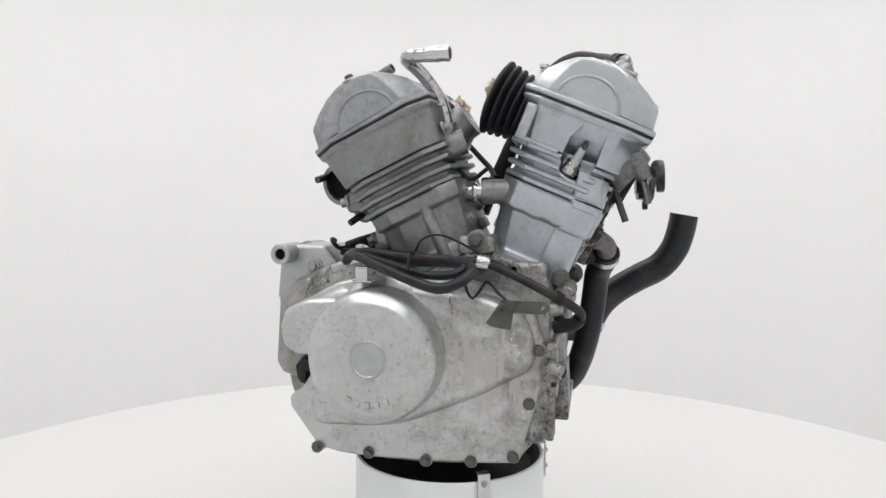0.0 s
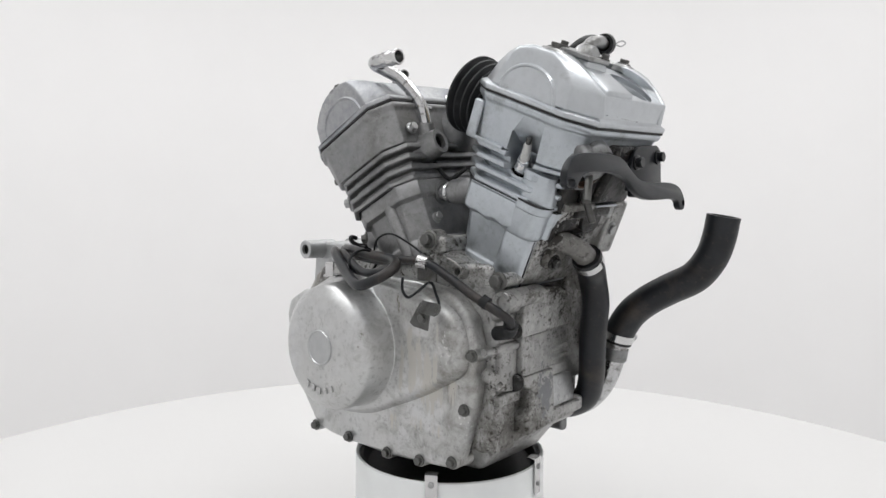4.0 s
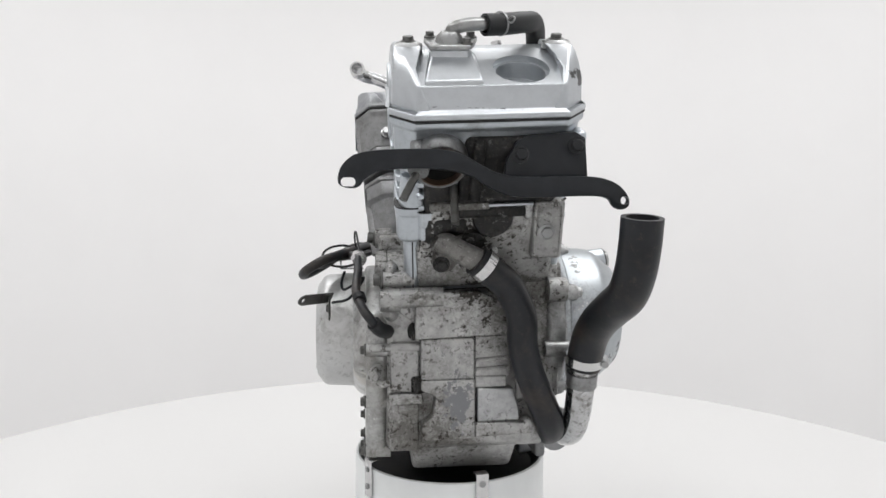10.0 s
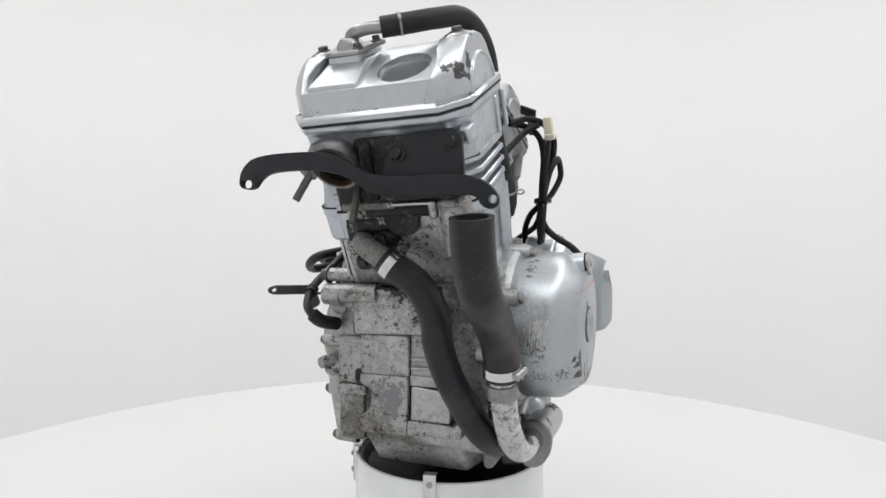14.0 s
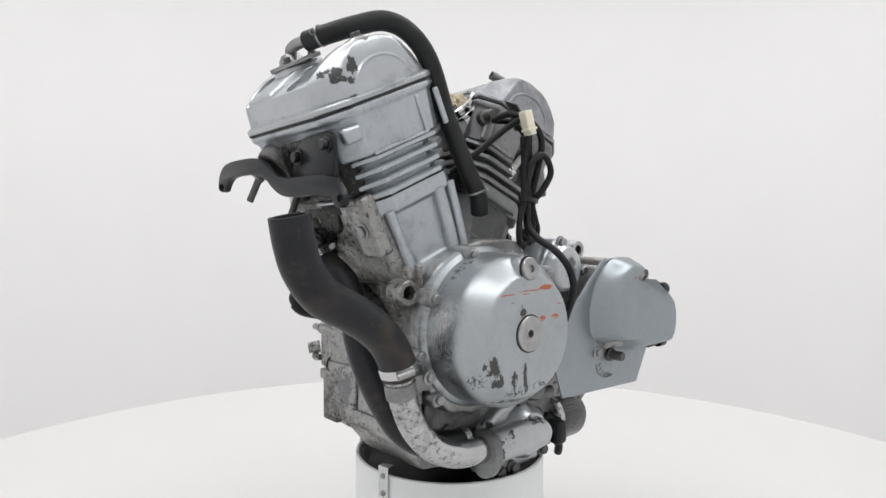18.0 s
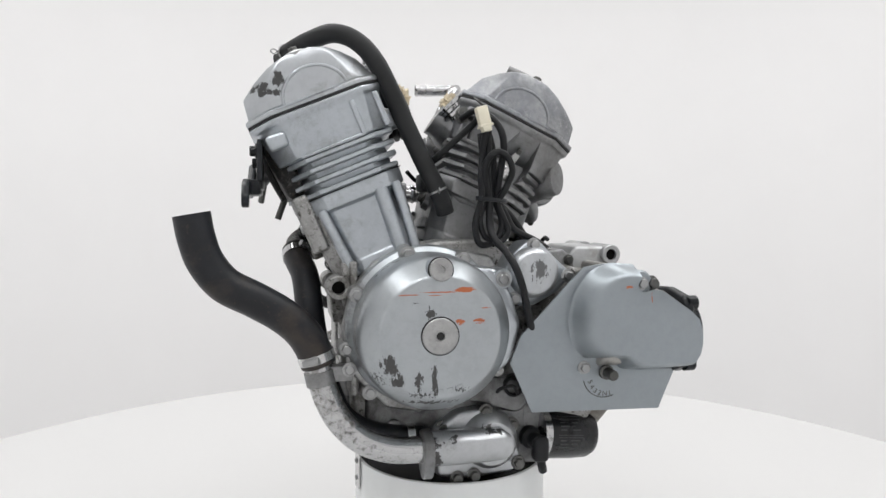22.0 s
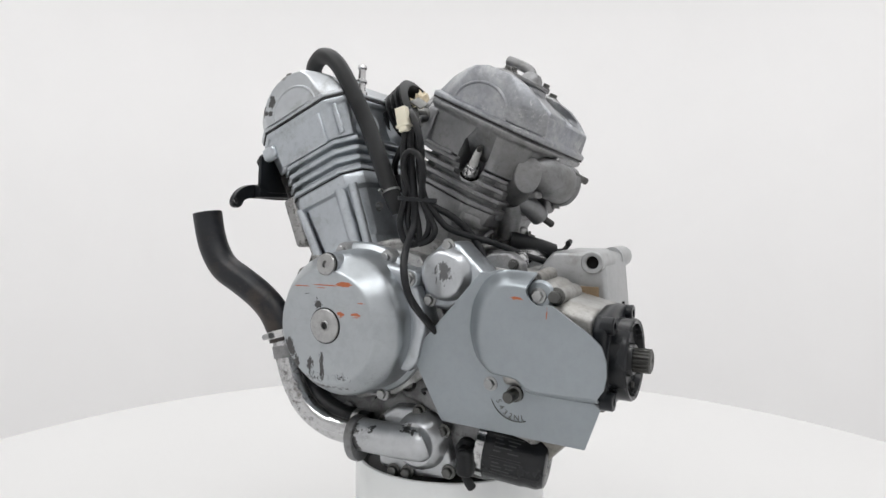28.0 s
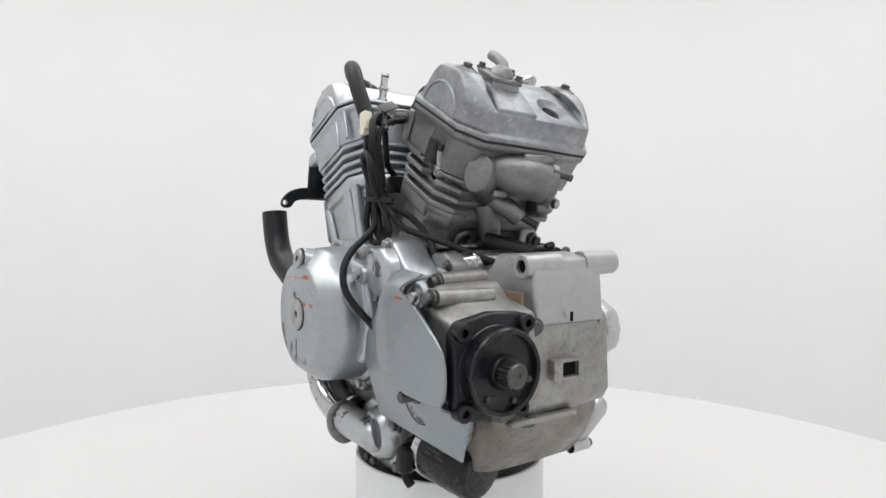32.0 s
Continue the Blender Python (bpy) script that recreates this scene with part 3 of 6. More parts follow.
    part("plug_seal", lathe([(0.0102, 0.0), (0.0100, 0.003), (0.0085, 0.0045), (0.0055, 0.0035), (0.0, 0.0035)], well_w + well_u * (0.0193 if front else 0.0158), well_u, 28, cap=False), DARK if not front else BOLT_LIGHT, cover)
    part("head_gasket", rings([layer(eight(-0.1003, 0.1003, -0.0823, 0.0803, *out), c) for c in (-0.0015, 0.0012)]), GASKET, cover, "black rubber gasket", m=m)
    up = m.to_3x3() @ Vector((0, 0, 1))
    for a, b in ((-0.077, -0.002), (0.079, 0.0)):
        part("washer", lathe([(0.0150, -0.006), (0.0150, 0.0), (0.0125, 0.0018), (0.0108, 0.0014), (0.009, 0.003), (0.0, 0.003)], m @ Vector((a, b, 0.0600)), up, 28, cap=False), BOLT_LIGHT if front else CAST, cover)
        bolt(cover, m @ Vector((a, b, 0.0625)), up, 0.0060, 0.006)
    # breather flange with its two bolts
    flange_m = m @ pose(-0.034, -0.012, 0.0612, 3, 0, 0)
    flange_ob = part("breather_flange", join(prism([(-0.024, -0.023), (0.016, -0.025), (0.021, -0.017), (0.030, 0.018), (-0.020, 0.024), (-0.027, 0.01)], "z", -0.001, 0.0042, 0.001, 1),
                     lathe([(0.015, 0.003), (0.013, 0.009), (0.008, 0.014), (0.0, 0.015)], (-0.002, -0.004, 0), (0, 0, 1), 28, cap=False)), BOLT_LIGHT if front else CAST, cover, m=flange_m)
    for a, b in ((-0.020, 0.016), (0.014, -0.018), (0.022, 0.012)):
        bolt(flange_ob, flange_m @ Vector((a, b, 0.004)), up, 0.0045, 0.006)
    # head
    head = part("cylinder_head", bevel(rings([
        layer(eight(-0.100, 0.100, -0.082, 0.080, *out), -0.0015),
        layer(eight(-0.100, 0.100, -0.082, 0.080, *out), -0.008),
        layer(eight(-0.0965, 0.0965, -0.076, 0.076, 0.020, 0.028, 0.02, 0.022), -0.012),
        layer(eight(-0.0955, 0.0955, -0.068, 0.070, 0.020, 0.024, 0.02, 0.022), -0.054),
        layer(eight(-0.084, 0.084, -0.056, 0.060, 0.024, 0.025, 0.02, 0.025), -0.057),
        layer(eight(-0.084, 0.084, -0.056, 0.058, 0.024, 0.025, 0.02, 0.025), -0.104)]), 0.0025, 2), paint, engine,
        "silver painted cylinder head" if front else "dull grey cast cylinder head")

    sb, sc = (0.0, 0.004) if front else (-0.003, 0.006)

    def pocket():
        """A deep scoop round the plug: a ramp above, steep sides, open towards the fins below."""
        full = ((-0.003, -0.017), (-0.018, -0.018), (-0.0325, -0.019), (-0.0350, -0.056), (-0.0315, -0.076), (-0.021, -0.0835), (-0.008, -0.0845), (0.003, -0.079), (0.0075, -0.066), (0.0060, -0.036))
        loops = [[(q, sb + b * w - 0.013 * (1 - w), sc + min(c, top)) for b, c in full] for q, w, top in ((-0.125, 1.05, 0.0), (-0.0965, 1.0, 0.0), (-0.0915, 0.98, -0.030), (-0.083, 0.95, -0.043), (-0.071, 0.92, -0.052), (-0.064, 0.86, -0.056))]
        return rings(loops)
    cut(head, pocket())
    head.data.transform(m)
    for k, c in enumerate((-0.059, -0.072, -0.085, -0.098)):
        fin = part("fin", rings([layer(eight(-0.095 + s, 0.095 - s, -0.063 + s, 0.073 - 0.003 * k - s, 0.022, 0.026, 0.02, 0.025), c + d) for s, d in ((0.0014, -0.0033), (0, -0.0020), (0, 0.0020), (0.0014, 0.0033))]), paint, head)
        if k < 2:
            cut(fin, pocket())
        fin.data.transform(m)
    part("plug_seat", lathe([(0.0170, -0.020), (0.0170, -0.002), (0.0150, 0.0), (0.0128, -0.003), (0.0, -0.004)], m @ Vector((-0.072, sb - 0.008, sc - 0.076)), m.to_3x3() @ Vector((-0.42, -0.18, 0.89)), 32, cap=False), paint, head)
    spark_plug(head, m, sb, sc)
    # side frame and lugs on the head walls
    if front:
        pieces("cast_rib", [box(0.086, 0.1005, -0.070, -0.046, -0.036, -0.018, 0.005, 3), box(0.0935, 0.0985, 0.034, 0.041, -0.055, -0.013, 0.0022, 3), box(0.0935, 0.0985, 0.063, 0.070, -0.055, -0.013, 0.0022, 3), box(0.0935, 0.0975, -0.040, 0.040, -0.0560, -0.0520, 0.0015)], paint, head, m=m)
    pieces("cast_rib", [box(-0.0990, -0.0925, 0.054, 0.068, -0.058, -0.013, 0.0035, 3), box(-0.0980, -0.0935, 0.012, 0.055, -0.0570, -0.0520, 0.0018)], paint, head, m=m)
    # intake port inside the vee
    pieces("intake_port", [lathe([(0.034, 0.0), (0.030, 0.015), (0.026, 0.022), (0.026, 0.034)], m @ Vector((-0.035, 0.062, -0.034)), m.to_3x3() @ Vector((0, 1, 0.15)), 32), lathe([(0.014, 0), (0.013, 0.03)], m @ Vector((0.055, 0.06, -0.045)), m.to_3x3() @ Vector((0, 1, 0)), 24)][:2 if front else 1], paint, head)
    # barrel
    low = -0.206 if front else -0.19
    o = 0.0 if front else 0.009
    barrel = part("cylinder_barrel", bevel(rings([
        layer(eight(-0.092, 0.092, -0.066 + o, 0.064, 0.022, 0.03, 0.02, 0.02), -0.102),
        layer(eight(-0.092, 0.092, -0.065 + o, 0.063, 0.022, 0.03, 0.02, 0.02), -0.120),
        layer(eight(-0.087, 0.087, -0.060 + o, 0.058, 0.022, 0.03, 0.02, 0.02), -0.124),
        layer(eight(-0.083, 0.083, -0.052, 0.050, 0.022, 0.026, 0.02, 0.02), low + 0.024),
        layer(eight(-0.083, 0.083, -0.050, 0.048, 0.022, 0.026, 0.02, 0.02), low + 0.02),
        layer(eight(-0.085, 0.085, -0.049, 0.047, 0.022, 0.026, 0.02, 0.02), low + 0.018),
        layer(eight(-0.085, 0.085, -0.049, 0.047, 0.022, 0.026, 0.02, 0.02), low)]), 0.0025, 2), paint, engine,
        "silver painted cylinder barrel" if front else "grey cast cylinder barrel", m=m)
    for name, c, g in (("base_gasket", low + 0.001, 0.0856), ("joint_gasket", -0.1025, 0.0930)):
        w = 0.0495 if name == "base_gasket" else 0.0665 - o
        part(name, rings([layer(eight(-g, g, -w, w - 0.001, 0.022, 0.026, 0.02, 0.02), c + h) for h in (-0.0005, 0.0005)]), GASKET, barrel, m=m)
    # timing-chain side
    for b, r in (((-0.036, 0.006), (0.026, 0.009), (0.043, 0.006)) if front else ((0.016, 0.008),)):
        part("column", tube([m @ Vector((0.082, b, low + 0.004)), m @ Vector((0.0845, b * 1.1, -0.16)), m @ Vector((0.086, b * 1.18, -0.118))], r, 18), paint, barrel)
    # plug side: stepped casting line
    wave = [(-0.0955 if front else -0.0890, -0.036 + 0.0052 * i, -0.1345 + 0.0013 * math.sin(i * 1.25 + (0 if front else 2)) - 0.0008 * math.cos(i * 0.6)) for i in range(16)]
    ring_a = [(-0.050, -0.064 + o, -0.1350), (-0.070, -0.064 + o, -0.1355)] + wave + [(-0.070, 0.0630, -0.1330), (-0.050, 0.0630, -0.1330)]
    if front:
        part("cast_lip", bevel(rings([[(a, b, -0.1045) for a, b, c in ring_a], ring_a, [(min(a + 0.007, -0.045), b * 0.88, c - 0.0045) for a, b, c in ring_a]]), 0.0018, 2), paint, barrel, m=m)
    else:
        part("cast_lip", bevel(rings([[(a, b, -0.112) for a, b, c in ring_a], [(a, b, c + 0.010) for a, b, c in ring_a], [(min(a + 0.007, -0.045), b * 0.88, c + 0.005) for a, b, c in ring_a]]), 0.0018, 2), paint, barrel, m=m)
    # inner wall: screw boss and tag
    part("drain_boss", lathe([(0.014, 0), (0.012, 0.012), (0.0, 0.013)], m @ Vector((-0.03, 0.050, -0.135)), m.to_3x3() @ Vector((0, 1, 0)), 24, cap=False), paint, barrel)
    bolt(barrel, m @ Vector((-0.03, 0.0625, -0.135)), m.to_3x3() @ Vector((0, 1, 0)), 0.0065, 0.008)
    bolt(barrel, m @ Vector((0.05, 0.052, -0.150)), m.to_3x3() @ Vector((0, 1, 0)), 0.0055, 0.008, BOLT_LIGHT)
    bolt(head, m @ Vector((0.060, 0.076, -0.038)), m.to_3x3() @ Vector((0, 1, 0)), 0.0055, 0.008, BOLT_LIGHT)
    part("cast_tag", box(-0.052, -0.014, 0.048, 0.056, -0.172, -0.158, 0.002), paint, barrel, m=m)
    return m, cover, head, barrel


MF, cover_f, head_f, barrel_f = cylinder(True)
MR, cover_r, head_r, barrel_r = cylinder(False)

# plated hose fitting behind the front cover
fit = part("hose_fitting", lathe([(0.0062, 0.0), (0.0062, 0.022), (0.0085, 0.024), (0.0085, 0.028), (0.0058, 0.030), (0.0058, 0.040), (0.0076, 0.042), (0.0076, 0.045), (0.0052, 0.047), (0.0050, 0.060), (0.0066, 0.062), (0.0060, 0.066), (0.0, 0.066)], (0.0465, -0.117, 0.655), (-0.16, -0.05, 0.98), 28, cap=False), STEEL, head_f, "bright plated hose fitting")
part("fitting_nut", lathe([(0.0105, -0.004), (0.0105, 0.008), (0.0092, 0.010), (0.006, 0.010)], (0.0465, -0.117, 0.655), (-0.16, -0.05, 0.98), 6, cap=False), BOLT_LIGHT, fit)
part("fitting_stem", tube([(0.0465, -0.117, 0.655), (0.047, -0.130, 0.646), (0.047, -0.142, 0.638)], 0.006, 16), BOLT_LIGHT, fit)

# breather elbows on the two covers
part("breather_elbow", tube([MF @ Vector((-0.034, -0.013, 0.070)), MF @ Vector((-0.031, -0.014, 0.0770)), (-0.010, -0.225, 0.7105), (0.016, -0.216, 0.7130)], 0.0068, 18, 6), BOLT_LIGHT, cover_f)
part("breather_elbow", tube([MR @ Vector((-0.034, -0.014, 0.070)), MR @ Vector((-0.033, -0.006, 0.0765)), MR @ Vector((-0.030, 0.012, 0.0785)), MR @ Vector((-0.026, 0.030, 0.0785))], 0.0065, 18, 6, wall=0.0015), CAST, cover_r)

# oily wall whose black also paints the shaded pocket below the cover
part("oily_shaded_wall", bevel(rings([layer([(-0.026, -0.079), (0.072, -0.079), (0.078, -0.05), (-0.026, -0.05)], -0.0175), layer([(-0.034, -0.073), (0.072, -0.071), (0.078, -0.05), (-0.034, -0.05)], -0.0925)]), 0.006, 3), GRIME_SHADE, head_f, "oil-blackened head wall with painted shade", m=MF)
part("oily_rib", tube([(-0.0115, -0.075, -0.022), (-0.0130, -0.0785, -0.034), (-0.0150, -0.077, -0.060), (-0.016, -0.074, -0.085)], 0.0065, 18), GRIME_SHADE, head_f, m=MF)


def lobe(grow, levels, bev=0.003, wide=0.0065):
    """Rounded corner lobe of the front cylinder, stacked from (height, inset) levels."""
    plan = chaikin([(-0.058, -0.020), (-0.0880 - wide, -0.020), (-0.0910 - wide, -0.040), (-0.0895 - wide, -0.0560), (-0.0830 - wide * 0.2, -0.0625), (-0.0700, -0.0610), (-0.0620, -0.0530), (-0.0560, -0.0500), (-0.0500, -0.0500), (-0.0500, -0.020)], 2)
    out = [[(-0.082 + (a + 0.082) * (1 + (grow - d) / 0.022), b - (grow - d) if b < -0.022 else b, c) for a, b in plan] for c, d in levels]
    return bevel(rings(out), bev, 2)


part("head_lobe", lobe(0.0012, ((-0.066, 0.006), (-0.082, 0.003), (-0.092, 0.0), (-0.0972, 0.0)), 0.0015, 0.002), SILVER, head_f, m=MF)

# exhaust outlet of the front head, with its studs
out_f = MF.to_3x3() @ Vector((0, -1, -0.35))
port_at = MF @ Vector((-0.0515, -0.0755, -0.0450))
part("exhaust_port", lathe([(0.031, -0.03), (0.030, -0.004), (0.028, 0.004), (0.0265, 0.006), (0.0225, 0.006), (0.0215, -0.012)], port_at, out_f, 40, cap=False), DARK_ALLOY, head_f, "sooty exhaust outlet")
part("port_rim", lathe([(0.0243, 0.005), (0.0236, 0.0066), (0.0222, 0.0066), (0.0214, -0.001)], port_at, out_f, 40, cap=False), RUST, head_f, "rusty outlet rim")
# black disc just inside the rim, in place of the port's inner shade
part("port_shade_disc", lathe([(0.0222, -0.0010), (0.0, -0.0010)], port_at, out_f, 32, cap=False), DARK, head_f)
for p, q in (((-0.026, -0.215, 0.548), (-0.026, -0.229, 0.509)), ((-0.063, -0.245, 0.566), (-0.081, -0.252, 0.532))):
    part("stud", tube([p, tuple((a + b) / 2 for a, b in zip(p, q)), q], 0.0042, 14), BOLT, head_f)
part("stud_sleeve", tube([(-0.062, -0.232, 0.590), (-0.064, -0.246, 0.568), (-0.066, -0.252, 0.560)], 0.0105, 18), DARK_ALLOY, head_f)

# exhaust outlet of the rear head
part("port_wall", bevel(rings([layer(eight(-0.070, 0.074, -0.066, -0.02, 0.006, 0.008, 0.002, 0.002), -0.020), layer(eight(-0.070, 0.074, -0.065, -0.02, 0.006, 0.008, 0.002, 0.002), -0.050), layer(eight(-0.068, 0.072, -0.056, -0.02, 0.006, 0.008, 0.002, 0.002), -0.101)]), 0.003, 2), CAST, head_r, m=MR)
PORT_D = Vector((-0.90, 0.33, -0.22)).normalized()
part("exhaust_port", join(tube([(0.036, 0.104, 0.572), (0.014, 0.126, 0.568), (-0.012, 0.136, 0.562), (-0.040, 0.141, 0.556)], lambda k: 0.0175 + 0.0078 * min(1, k * 1.8), 32), lathe([(0.0255, -0.010), (0.0275, -0.007), (0.0275, 0.0), (0.0215, 0.0), (0.0205, -0.012)], (-0.050, 0.1425, 0.5545), PORT_D, 40)), CAST, head_r, "sooty rear exhaust outlet")
# black disc across the outlet paints its shaded inside
part("port_shade_disc", lathe([(0.0216, -0.006), (0.0, -0.006)], (-0.050, 0.1425, 0.5545), PORT_D, 28, cap=False), DARK, head_r)
pad_z = (MR.to_3x3() @ Vector((-0.78, -0.53, 0.32))).normalized()
pad_y = (MR.to_3x3() @ Vector((0.10, 0.24, 0.96))).normalized()
pad_x = pad_y.cross(pad_z).normalized()
pad_y = pad_z.cross(pad_x)
PAD = Matrix(((pad_x.x, pad_y.x, pad_z.x, 0.0520), (pad_x.y, pad_y.y, pad_z.y, 0.1325), (pad_x.z, pad_y.z, pad_z.z, 0.5650), (0, 0, 0, 1)))
part("blank_pad", bevel(rings([[(0.0165 * k * math.cos(t), 0.0225 * k * math.sin(t), z) for t in [2 * math.pi * i / 28 for i in range(28)]] for z, k in ((-0.060, 1.5), (-0.020, 1.16), (-0.001, 1.0), (0.0, 0.97))]), 0.0008, 1), CAST, head_r, m=PAD)
pieces("cast_boss", [box(0.009, 0.030, 0.106, 0.135, 0.537, 0.546, 0.003, 3), box(-0.050, -0.002, 0.110, 0.152, 0.574, 0.590, 0.006, 3), box(0.0, 0.034, 0.118, 0.132, 0.586, 0.590, 0.0015),
       tube([(0.010, 0.102, 0.538), (-0.006, 0.115, 0.525), (-0.020, 0.120, 0.514)], 0.0125, 20), tube([(0.014, 0.094, 0.532), (0.004, 0.090, 0.510), (-0.004, 0.082, 0.490)], 0.014, 20), box(-0.078, -0.050, 0.090, 0.121, 0.518, 0.546, 0.006, 3), box(-0.082, -0.055, 0.062, 0.082, 0.470, 0.500, 0.006, 3)], CAST, head_r)
for p, q in (((-0.038, 0.160, 0.568), (-0.061, 0.168, 0.561)), ((-0.020, 0.118, 0.517), (-0.040, 0.130, 0.504))):
    part("stud", tube([p, tuple((a + b) / 2 for a, b in zip(p, q)), q], 0.0046, 14), BOLT, head_r)
bolt(head_r, (-0.072, 0.121, 0.532), (-0.3, 0.9, -0.2), 0.007, 0.009, BOLT_LIGHT)
bolt(barrel_r, (-0.074, 0.082, 0.484), (-0.35, 0.85, -0.3), 0.0075, 0.010)
# chipped joint ledge and cast emblem on the barrel's outer wall
part("cast_step", bevel(rings([layer([(-0.052, -0.062), (0.014, -0.062), (0.014, -0.04), (-0.052, -0.04)], -0.100), layer([(-0.050, -0.060), (0.013, -0.060), (0.013, -0.04), (-0.050, -0.04)], -0.109)]), 0.0015, 2), CAST_TOP, barrel_r, m=MR)
pieces("cast_emblem", [moved(tube([(-0.052, -0.056, -0.146), (-0.050, -0.0565, -0.132), (-0.040, -0.057, -0.127), (-0.032, -0.057, -0.134), (-0.034, -0.0565, -0.144)], 0.0030, 10), MR), moved(tube([(-0.032, -0.0575, -0.140), (-0.024, -0.057, -0.144), (-0.016, -0.057, -0.139), (-0.008, -0.057, -0.132), (-0.002, -0.057, -0.138)], 0.0026, 10), MR), moved(lathe([(0.010, -0.004), (0.009, 0.003), (0.0, 0.0035)], (-0.040, -0.054, -0.156), (0, -1, 0), 20, cap=False), MR)], CAST, barrel_r)
part("joint_face", box(-0.060, 0.078, 0.030, 0.085, 0.476, 0.480, 0.001), CASE, barrel_r)

# front wall of the front barrel
part("water_jacket", bevel(rings([
    layer([(-0.060, -0.0668), (0.074, -0.0665), (0.082, -0.04), (-0.080, -0.04)], -0.0945),
    layer([(-0.060, -0.0668), (0.074, -0.0665), (0.082, -0.04), (-0.080, -0.04)], -0.118),
    layer([(-0.076, -0.062), (0.074, -0.0605), (0.082, -0.04), (-0.076, -0.04)], -0.150),
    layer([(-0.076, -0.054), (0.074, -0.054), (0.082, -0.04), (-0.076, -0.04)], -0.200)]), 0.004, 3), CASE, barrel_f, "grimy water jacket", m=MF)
field = part("cast_block", box(0.049, 0.084, -0.0705, -0.05, -0.162, -0.092, 0.005, 4), CASE, barrel_f, m=MF)
cut(field, moved(box(0.0525, 0.0805, -0.078, -0.0680, -0.1585, -0.0985, 0.004, 3), MF))
bolt(barrel_f, MF @ Vector((0.0655, -0.0680, -0.129)), MF.to_3x3() @ Vector((0, -1, 0)), 0.007, 0.005, BOLT_LIGHT)
part("cast_rib", box(0.0395, 0.0490, -0.0715, -0.05, -0.113, -0.092, 0.004, 3), PALE_CAST, barrel_f, m=MF)
part("joint_gasket", lobe(0.0018, ((-0.0974, 0.0), (-0.0986, 0.0)), 0.0001), GASKET, barrel_f, m=MF)
part("barrel_lobe", lobe(0.0012, ((-0.0988, 0.0), (-0.1070, 0.0002), (-0.1080, 0.0014), (-0.1350, 0.0022), (-0.1390, 0.0046)), 0.0012), SILVER, barrel_f, "rounded silver corner lobe", m=MF)
pieces("corner_column", [lobe(-0.0050, ((-0.1360, 0.0), (-0.2000, 0.001)), 0.002, 0.001)], SILVER, barrel_f, m=MF)
part("column_seam", box(-0.0808, -0.0792, -0.0572, -0.050, -0.200, -0.1392, 0.0003), GASKET, barrel_f, m=MF)
part("joint_ledge", box(-0.0620, 0.002, -0.0705, -0.05, -0.1000, -0.0905, 0.0025, 3), FLAKED, barrel_f, "corroded joint ledge", m=MF)
part("joint_ledge", box(0.000, 0.0480, -0.0735, -0.05, -0.0950, -0.0920, 0.001), SILVER_CLEAN, barrel_f, m=MF)
part("dark_boss", moved(lathe([(0.0235, -0.016), (0.0225, 0.0), (0.0205, 0.003), (0.0, 0.0035)], (0.006, -0.0665, -0.110), (0, -1, 0.05), 36, cap=False), MF), GRIME_SHADE, barrel_f, "round oil-blackened boss")
# oily castings; the black boxes also paint shade over bright gaps
pieces("dark_boss", [moved(box(-0.0680, -0.034, -0.0655, -0.04, -0.140, -0.066, 0.005, 3), MF), moved(tube([(-0.016, -0.054, -0.134), (-0.016, -0.064, -0.135), (-0.016, -0.073, -0.136)], 0.0125, 20), MF), moved(box(-0.036, 0.044, -0.0705, -0.05, -0.110, -0.096, 0.005, 3), MF), moved(box(-0.060, -0.020, -0.069, -0.05, -0.130, -0.108, 0.008, 4), MF)], GRIME_SHADE, barrel_f, "oily casting blackened for the shade of gaps")
outlet = part("water_outlet", join(moved(prism([(-0.060, -0.162), (-0.054, -0.172), (-0.040, -0.172), (-0.012, -0.140), (-0.014, -0.130), (-0.028, -0.128), (-0.056, -0.144)], "y", -0.071, -0.055, 0.003, 3), MF),
              tube([(-0.036, -0.178, 0.487), (-0.030, -0.196, 0.486), (-0.016, -0.206, 0.478), (0.006, -0.205, 0.467)], lambda k: 0.0118 + 0.003 * abs(0.5 - k), 26)), FLAKED, barrel_f, "grimy water outlet elbow")
for a, c in ((-0.020, -0.1345), (-0.050, -0.161)):
    bolt(outlet, MF @ Vector((a, -0.071, c)), MF.to_3x3() @ Vector((0, -1, 0)), 0.0070, 0.007, GRIME_SHADE)

# black carrier bracket across the front head
BRACKET = [(-0.144, 0.553), (-0.139, 0.567), (-0.122, 0.579), (-0.057, 0.582), (-0.027, 0.579), (-0.007, 0.567), (0.02, 0.554), (0.102, 0.558), (0.13, 0.552), (0.144, 0.538), (0.145, 0.527), (0.136, 0.523), (0.127, 0.527), (0.124, 0.535), (0.108, 0.538), (0.037, 0.534), (0.009, 0.54), (-0.024, 0.562), (-0.1, 0.562), (-0.117, 0.553), (-0.124, 0.542), (-0.142, 0.544)]
bracket = part("carrier_bracket", prism(chaikin(BRACKET), "y", -0.265, -0.257, 0.0015, 2), BLACK_STEEL, engine, "black painted steel bracket")
cut(bracket, box(-0.1405, -0.1265, -0.3, -0.2, 0.5445, 0.5532, 0.0040, 5))
cut(bracket, lathe([(0.0042, -0.3), (0.0042, -0.2)], (0.139, 0, 0.533), (0, 1, 0), 20))
